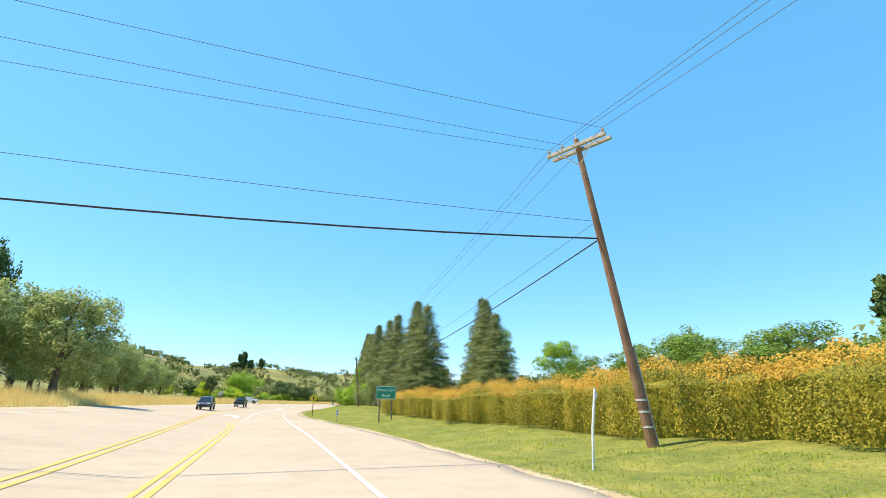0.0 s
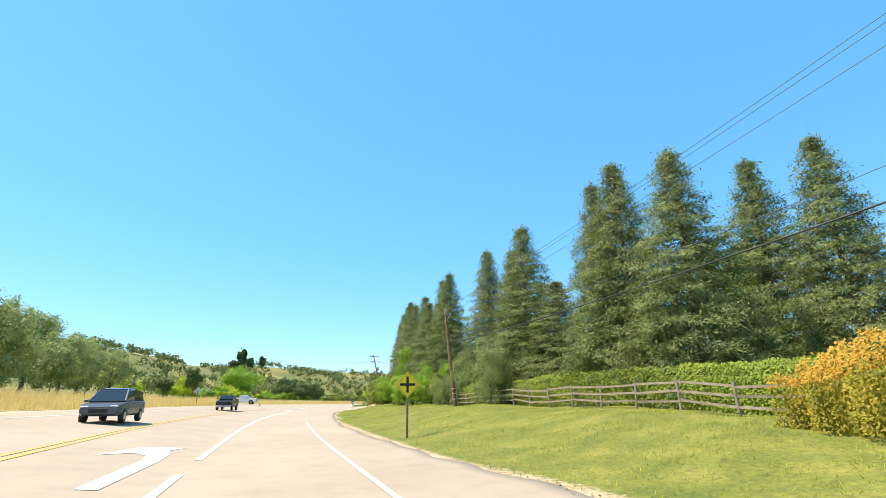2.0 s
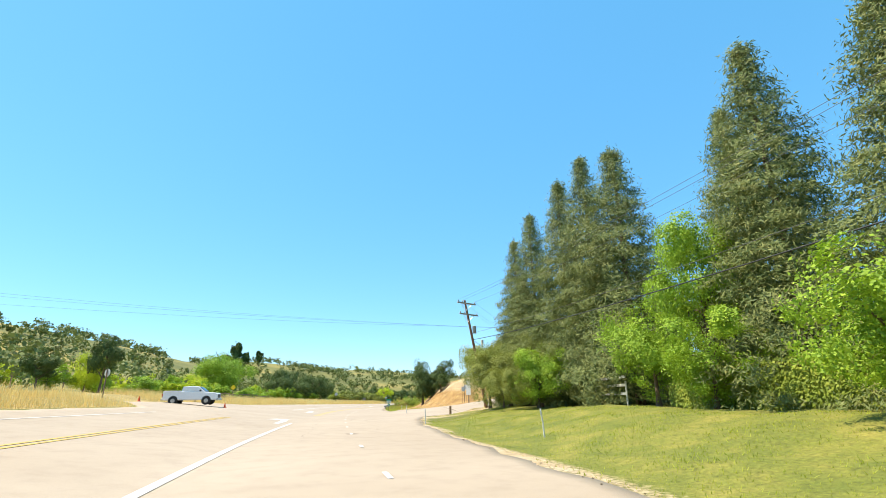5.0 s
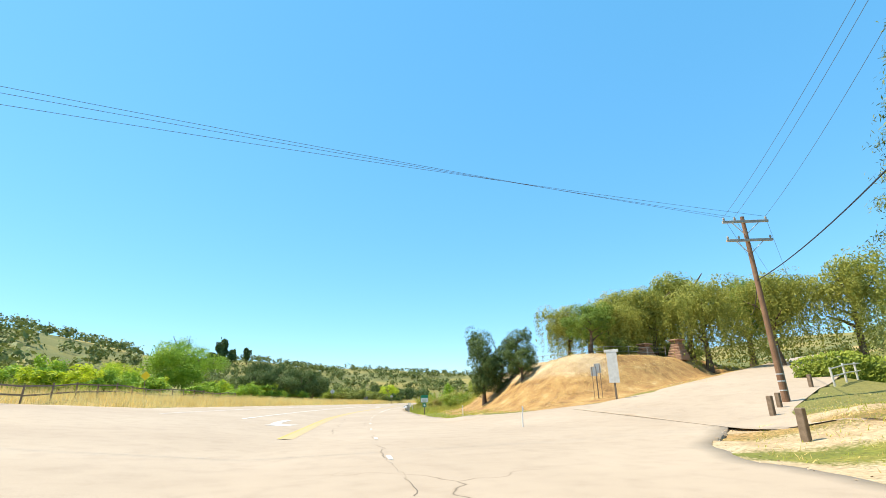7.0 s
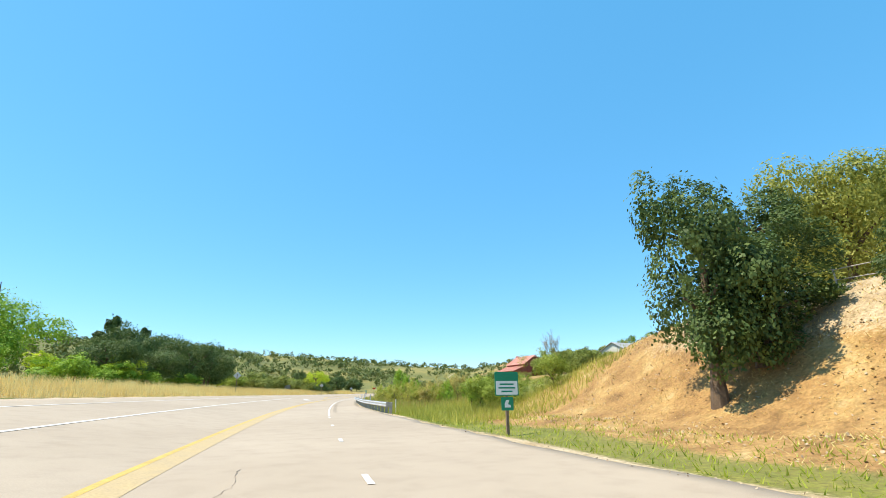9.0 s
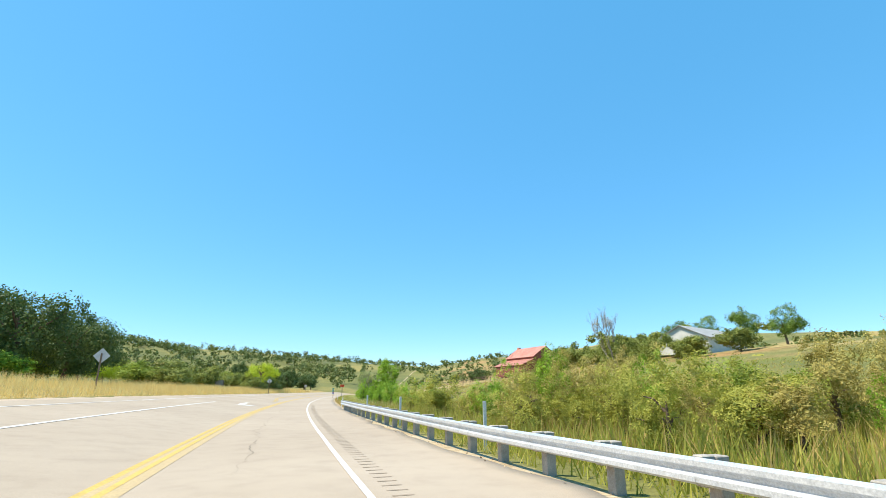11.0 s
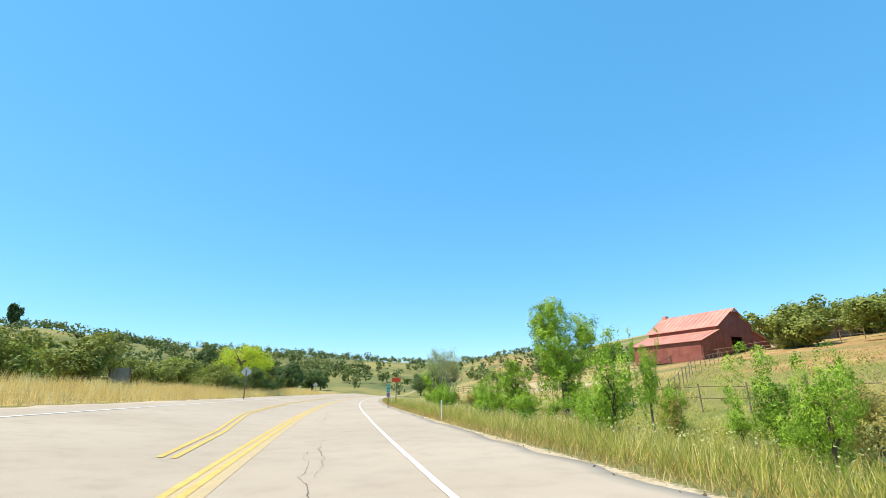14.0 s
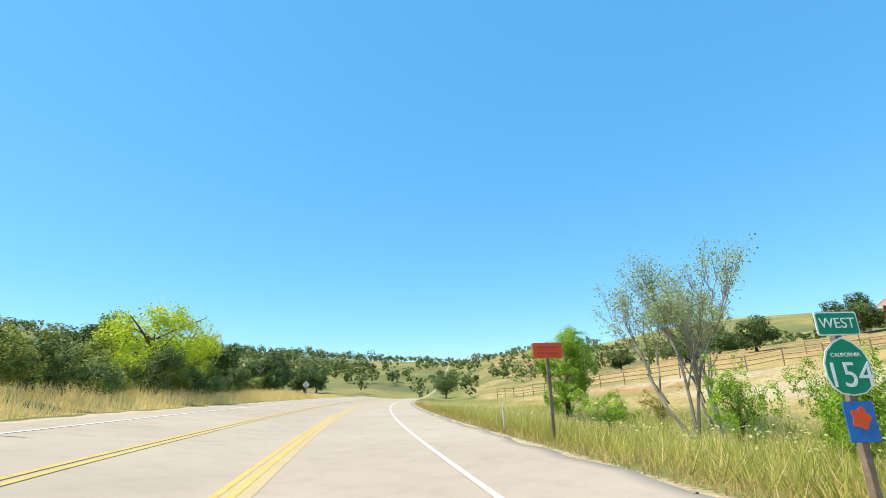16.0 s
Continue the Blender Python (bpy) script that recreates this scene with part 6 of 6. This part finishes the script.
def shed(s, d, turn, w, l, h, label):
    t = thing("open_shed", spot(s, d, 0, turn), label, "shed", "paddock sheds")
    part("roof", plate([(-w / 2, h), (w / 2, h + 0.5), (w / 2, h + 0.6), (-w / 2, h + 0.1)], -l / 2, l / 2), GREYROOF, t)
    for x in (-w / 2 + 0.15, w / 2 - 0.15):
        for y in np.linspace(-l / 2 + 0.2, l / 2 - 0.2, 5):
            part("post", tubed([(x, y, -0.4), (x, y, h + (0.5 if x > 0 else 0.05))], 0.08, 6), POSTWOOD, t)
    part("back_wall", boxed(w / 2 - 0.08, w / 2 - 0.02, -l / 2, l / 2, -0.3, h, bevel=0.005), GREYWOOD, t)


shed(352, 74, 12, 4.5, 17, 2.3, "long low open shed with a pale roof")
shed(331, 72, 8, 4.0, 15, 2.3, "long low open shed with a pale roof")


def house(s, d, turn, w, l, h, label):
    t = thing("farm_house", spot(s, d, 0, turn), label, "house", "houses")
    wl = part("wall", boxed(-w / 2, w / 2, -l / 2, l / 2, -0.5, h, bevel=0.01), PALEWALL, t)
    part("gable", plate([(-w / 2, h + 0.002), (w / 2, h + 0.002), (0, h + w * 0.24)], -l / 2, l / 2), PALEWALL, t)
    for side in (-1, 1):
        bm = bmesh.new()
        a, b = (0, h + w * 0.24 + 0.12), (side * (w / 2 + 0.4), h - 0.08)
        c = [(a[0], -l / 2 - 0.4, a[1]), (b[0], -l / 2 - 0.4, b[1]), (b[0], l / 2 + 0.4, b[1]), (a[0], l / 2 + 0.4, a[1])]
        u = [bm.verts.new(p) for p in c]
        lo = [bm.verts.new((p[0], p[1], p[2] - 0.1)) for p in c]
        bm.faces.new(u)
        bm.faces.new(lo[::-1])
        for j in range(4):
            bm.faces.new((u[j], lo[j], lo[(j + 1) % 4], u[(j + 1) % 4]))
        part("roof", bm, GREYROOF, t)
    for x in (-w / 4, w / 4):
        win = part("window", boxed(x - 0.5, x + 0.5, -l / 2 - 0.03, -l / 2 - 0.004, 1.0, 2.1, bevel=0.005), WHITEPAINT, t)
        part("pane", boxed(x - 0.43, x + 0.43, -l / 2 - 0.037, -l / 2 - 0.031, 1.07, 2.03), GLASS, win)


house(311.6, 74, -68, 10, 14, 2.3, "pale single-storey farm house with a grey roof")
house(55, -26, 20, 5, 7, 1.9, "low weathered farm building behind the trees")

# ---- vehicles ----


def loft(rows):
    """A closed body from cross-sections: rows of (y, outline of (x, z))."""
    bm = bmesh.new()
    rings = [[bm.verts.new((x, y, z)) for x, z in ring] for y, ring in rows]
    n = len(rings[0])
    for a, b in zip(rings, rings[1:]):
        for j in range(n):
            bm.faces.new((a[j], a[(j + 1) % n], b[(j + 1) % n], b[j]))
    bm.faces.new(rings[0][::-1])
    bm.faces.new(rings[-1])
    return bm


def section(w, z0, z1, top, r=0.1):
    return [(-w + r, z0), (w - r, z0), (w, z0 + r), (w, (z0 + z1) / 2), (w * 0.985, z1 - 0.04), (top, z1), (-top, z1), (-w * 0.985, z1 - 0.04), (-w, (z0 + z1) / 2), (-w, z0 + r)]


def wheel(parent, x, y, r, w=0.24):
    tyre = part("wheel", tubed([(x - w / 2, y, r), (x - w / 2 + 0.03, y, r), (x + w / 2 - 0.03, y, r), (x + w / 2, y, r)], [r * 0.86, r, r, r * 0.86], 20), TYRE, parent, "black tyre")
    o = 1 if x > 0 else -1
    part("rim", tubed([(x + o * (w / 2 - 0.02), y, r), (x + o * (w / 2 + 0.012), y, r)], [r * 0.62, r * 0.5], 14), RIM, tyre, "alloy rim")


def pickup(m, paint, label):
    """A crew-cab pickup that faces +y."""
    t = thing("pickup_truck", m, label, "pickup truck", "vehicles")
    W = 0.98
    body = [(-2.9, section(W * 0.94, 0.55, 1.28, W * 0.88)), (-2.8, section(W, 0.48, 1.42, W * 0.95)), (-0.75, section(W, 0.48, 1.42, W * 0.95)), (1.1, section(W, 0.48, 1.38, W * 0.93)), (1.5, section(W, 0.48, 1.34, W * 0.9)), (2.6, section(W, 0.5, 1.27, W * 0.86)), (2.85, section(W * 0.92, 0.52, 1.14, W * 0.8))]
    part("body", loft(body), paint, t)
    cabin = [(-1.0, section(W * 0.93, 1.2, 1.44, W * 0.85)), (-0.86, section(W * 0.9, 1.2, 1.94, W * 0.7)), (-0.2, section(W * 0.9, 1.2, 1.99, W * 0.72)), (0.7, section(W * 0.9, 1.2, 1.97, W * 0.72)), (1.5, section(W * 0.88, 1.2, 1.4, W * 0.8))]
    cb = part("cab", loft(cabin), paint, t)
    for side in (-1, 1):
        for a, b in ((-0.74, 0.08), (0.18, 1.08)):
            top = 1.85
            q = [(a, 1.45), (b + (0.1 if b > 1 else 0), 1.45), (b - (0.34 if b > 1 else 0), top), (a + 0.04, top)]
            bm = bmesh.new()
            vs = [bm.verts.new((side * (W * (0.905 if z < 1.6 else 0.795)), y, z)) for y, z in q]
            vo = [bm.verts.new((side * (W * (0.885 if z < 1.6 else 0.775)), y, z)) for y, z in q]
            bm.faces.new(vs)
            bm.faces.new(vo[::-1])
            for j in range(4):
                bm.faces.new((vs[j], vo[j], vo[(j + 1) % 4], vs[(j + 1) % 4]))
            part("side_window", bm, GLASS, cb)
        part("bed_side", boxed(side * W - 0.06 - 0.03 * side, side * W + 0.06 - 0.03 * side, -2.82, -1.02, 1.36, 1.5, bevel=0.02), paint, t)
        part("headlamp", boxed(side * 0.72 - 0.16, side * 0.72 + 0.16, 2.7, 2.84, 0.94, 1.14, bevel=0.02), LAMPCLEAR, t)
        part("tail_lamp", boxed(side * 0.9 - 0.06, side * 0.9 + 0.06, -2.93, -2.82, 0.85, 1.2, bevel=0.01), LAMPRED, t)
        part("mirror", boxed(side * 1.1 - 0.1, side * 1.1 + 0.1, 0.95, 1.08, 1.42, 1.62, bevel=0.03), BLACKSIGN, t)
        part("arch", tubed([(side * (W + 0.004), 1.72, 0.46), (side * (W + 0.012), 1.72, 0.46)], [0.5, 0.48], 18), BLACKSIGN, t)
        part("arch", tubed([(side * (W + 0.004), -1.75, 0.46), (side * (W + 0.012), -1.75, 0.46)], [0.5, 0.48], 18), BLACKSIGN, t)
        for y in (1.72, -1.75):
            wheel(t, side * 0.9, y, 0.42)
    part("grille", boxed(-0.52, 0.52, 2.78, 2.88, 0.74, 1.12, bevel=0.02), BLACKSIGN, t)
    part("front_bumper", boxed(-0.92, 0.92, 2.74, 2.96, 0.45, 0.66, bevel=0.04), RIM, t)
    part("rear_bumper", boxed(-0.9, 0.9, -3.05, -2.88, 0.5, 0.68, bevel=0.03), RIM, t)
    ws = bmesh.new()
    q = [(-0.74, 1.47, 1.43), (0.74, 1.47, 1.43), (0.62, 0.83, 1.91), (-0.62, 0.83, 1.91)]
    a = [ws.verts.new((x, y + 0.03, z + 0.03)) for x, y, z in q]
    b = [ws.verts.new((x, y, z)) for x, y, z in q]
    ws.faces.new(a)
    ws.faces.new(b[::-1])
    for j in range(4):
        ws.faces.new((a[j], b[j], b[(j + 1) % 4], a[(j + 1) % 4]))
    part("windscreen", ws, GLASS, cb)


def suv(m, paint, label):
    t = thing("sport_utility_car", m, label, "car", "vehicles")
    W = 0.93
    part("body", loft([(-2.25, section(W * 0.88, 0.5, 0.95, W * 0.8)), (-2.1, section(W * 0.97, 0.35, 1.05, W * 0.9)), (0.9, section(W, 0.33, 1.03, W * 0.92)), (1.9, section(W * 0.96, 0.36, 0.95, W * 0.82)), (2.25, section(W * 0.84, 0.45, 0.78, W * 0.7))]), paint, t)
    cb = part("cabin", loft([(-2.12, section(W * 0.88, 0.95, 1.1, W * 0.8)), (-1.75, section(W * 0.86, 0.95, 1.58, W * 0.62)), (-0.3, section(W * 0.87, 0.95, 1.68, W * 0.66)), (0.35, section(W * 0.86, 0.95, 1.62, W * 0.64)), (1.25, section(W * 0.84, 0.95, 1.06, W * 0.76))]), GLASS, t, "dark glazed cabin")
    part("roof", loft([(-1.72, section(W * 0.66, 1.57, 1.63, W * 0.6, 0.02)), (-0.3, section(W * 0.7, 1.66, 1.73, W * 0.62, 0.02)), (0.32, section(W * 0.67, 1.6, 1.67, W * 0.6, 0.02))]), paint, t)
    for side in (-1, 1):
        for y0, z0, y1, z1 in ((1.2, 1.06, 0.34, 1.62), (-0.35, 1.04, -0.3, 1.66), (-2.05, 1.06, -1.72, 1.57)):
            part("pillar", tubed([(side * W * 0.86, y0, z0), (side * W * 0.68, y1, z1)], 0.045, 6), paint, t)
        part("headlamp", boxed(side * 0.62 - 0.17, side * 0.62 + 0.17, 2.05, 2.2, 0.68, 0.84, bevel=0.03), LAMPCLEAR, t)
        part("mirror", boxed(side * 1.0 - 0.09, side * 1.0 + 0.09, 0.85, 0.97, 1.02, 1.16, bevel=0.03), paint, t)
        part("tail_lamp", boxed(side * 0.74 - 0.1, side * 0.74 + 0.1, -2.26, -2.12, 0.8, 1.05, bevel=0.02), LAMPRED, t)
        for y in (1.42, -1.35):
            wheel(t, side * 0.83, y, 0.35, 0.22)
    part("grille", boxed(-0.4, 0.4, 2.16, 2.27, 0.5, 0.72, bevel=0.02), BLACKSIGN, t)


def on_road(s, d, turn):
    m = spot(s, d, 0, turn)
    m.translation.z = float(paved(s, d)) + 0.003
    return m


pickup(on_road(168.4, -16.2, -88), CARWHITE, "white crew-cab pickup waiting at the road's edge")
suv(on_road(75, -8.4, 180), CARSLATE, "slate grey sport utility car in the oncoming lane")
pickup(on_road(118, -9.0, 180), CARBLACK, "black pickup in the oncoming lane")


def traffic_cone(s, d):
    t = thing("traffic_cone", spot(s, d, 0, 0), "small orange traffic cone at the verge", "traffic cone", "cones")
    part("base", boxed(-0.18, 0.18, -0.18, 0.18, 0.0, 0.04, bevel=0.01), ORANGE, t)
    part("cone", tubed([(0, 0, 0.042), (0, 0, 0.55)], [0.13, 0.03], 12), ORANGE, t)


traffic_cone(164.5, -20.2)
traffic_cone(168.4, -12.6)


def notice_frame(s, d):
    t = thing("notice_frame", spot(s, d, 0, 180), "grey framed notice board on two posts behind the grass", "sign", "notice boards")
    for x in (-0.8, 0.8):
        part("post", boxed(x - 0.06, x + 0.06, 0, 0.12, -0.2, 1.9, bevel=0.01), POSTWOOD, t)
    part("panel", boxed(-0.78, 0.78, -0.05, 0.0, 0.6, 1.85, bevel=0.01), GREYWOOD, t)


notice_frame(337.4, -18.0)

# ---- grass, weeds and litter on the verges ----
rng = np.random.default_rng(300)
L = lambda s: left_edge(s) - 0.4
P, s, d = strewn(rng, 92000, -10, 420, lambda s: left_edge(s) - 6.5, L)
keep = (np.abs(s - 160) > 8)
P = P[keep]
stuff("dry_grass", blades("dry_grass", P, 0.85, 0.014, rng, STRAW, 0.25), "tall golden dry grass along the verge", "grass")
P, s, d = strewn(rng, 60000, 44, 150, lambda s: right_edge(s) + 0.25, 14.5)
stuff("lawn_grass", blades("lawn_grass", P, 0.08, 0.012, rng, GRASSBLADE, 0.5), "short mown green lawn", "grass")
P, s, d = strewn(rng, 9000, 149, 171, 9.5, 25.0)
near, half, _ = side_road(s, d)
P = P[near > half + 0.3]
stuff("verge_stubble", blades("verge_stubble", P[::2], 0.1, 0.014, rng, STRAW, 0.7), "dry stubble on the sandy ground", "grass")
stuff("verge_grass", blades("verge_grass", P[1::2], 0.09, 0.014, rng, GRASSBLADE, 0.6), "thin green grass on the sandy ground", "grass")
P, s, d = strewn(rng, 16000, 0, 44, lambda s: right_edge(s) + 0.25, 12.0)
stuff("verge_grass", blades("verge_grass", P, 0.08, 0.016, rng, GRASSBLADE, 0.5), "short green verge grass", "grass")
P, s, d = strewn(rng, 5000, 185, 232, lambda s: right_edge(s) + 0.5, lambda s: right_edge(s) + 5)
stuff("bank_grass", blades("bank_grass", P, 0.16, 0.02, rng, GRASSBLADE, 0.6), "green grass at the foot of the bank", "grass")
P, s, d = strewn(rng, 26000, 184, 222, 9.0, 30.0)
stuff("straw_litter", blades("straw_litter", P, 0.1, 0.014, rng, STRAW, 1.0), "pale straw litter over the bare bank", "grass")
P, s, d = strewn(rng, 14000, 212, 244, lambda s: right_edge(s) + 0.6, 17.0)
stuff("tall_weeds", blades("tall_weeds", P, 0.5, 0.018, rng, WEED, 0.4), "tall yellow green weeds past the bank", "weeds")
P, s, d = strewn(rng, 9000, 184, 216, 10.0, 28.0)
stuff("dead_stalks", blades("dead_stalks", P, 0.1, 0.014, rng, RUSSET, 1.0), "flattened brown stalks over the bare bank", "grass")
P, s, d = strewn(rng, 5200, 185, 214, 9.5, 27.0)
stuff("soil_clods", leaf_mesh("soil_clods", P + np.array([0, 0, 0.04]), np.tile([0, 0, 1.0], (len(P), 1)), 0.07, rng, GRIT, 1.2), "pale clods of soil over the bank", "soil")
P, s, d = strewn(rng, 15000, 230, 268, 6.2, 17.0)
stuff("mustard_weeds", blades("mustard_weeds", P, 0.8, 0.028, rng, WEED, 0.3), "tall rank mustard weeds behind the guardrail", "weeds")
P, s, d = strewn(rng, 9000, 230, 275, 6.4, 17.0)
stuff("dry_stems", blades("dry_stems", P, 0.95, 0.016, rng, RUSSET, 0.25), "tall dry brown stems behind the guardrail", "weeds")
P, s, d = strewn(rng, 84000, 244, 380, lambda s: right_edge(s) + 0.9, 15.5)
stuff("tall_weeds", blades("tall_weeds", P, 0.5, 0.012, rng, WEED, 0.45), "tall yellow green weeds on the verge", "weeds")
P, s, d = strewn(rng, 30000, 276, 400, lambda s: right_edge(s) + 0.3, lambda s: right_edge(s) + 2.6)
stuff("russet_grass", blades("russet_grass", P, 0.26, 0.009, rng, RUSSET, 0.5), "russet dry grass at the road edge", "grass")
P, s, d = strewn(rng, 24000, 278, 400, lambda s: right_edge(s) + 1.2, 15.0)
stuff("seeded_grass", blades("seeded_grass", P, 0.62, 0.008, rng, STRAW, 0.35), "thin yellow seeded grass among the weeds", "grass")
P, s, d = strewn(rng, 9000, 284, 372, 7.4, 15.5)
P[:, 2] += rng.uniform(0.3, 0.75, len(P))
stuff("flower_heads", leaf_mesh("flower_heads", P, np.tile([0, 0, 1.0], (len(P), 1)), 0.06, rng, BLOSSOM, 1.2), "flat pale flower heads among the weeds", "weeds")
P, s, d = strewn(rng, 26000, 250, 345, 15.0, 48.0)
stuff("pasture_grass", blades("pasture_grass", P[::2], 0.22, 0.03, rng, RUSSET, 0.6), "dry brown tufts over the pasture", "grass")
stuff("pasture_weeds", blades("pasture_weeds", P[1::2], 0.2, 0.035, rng, WEED, 0.6), "yellow green weeds over the pasture", "weeds")
P, s, d = strewn(rng, 2200, -20, 380, lambda s: right_edge(s) - 0.15, lambda s: right_edge(s) + 0.5)
stuff("edge_gravel", leaf_mesh("edge_gravel", P + np.array([0, 0, 0.03]), np.tile([0, 0, 1.0], (len(P), 1)), 0.05, rng, GRIT, 1.1), "loose gravel along the road edge", "gravel")
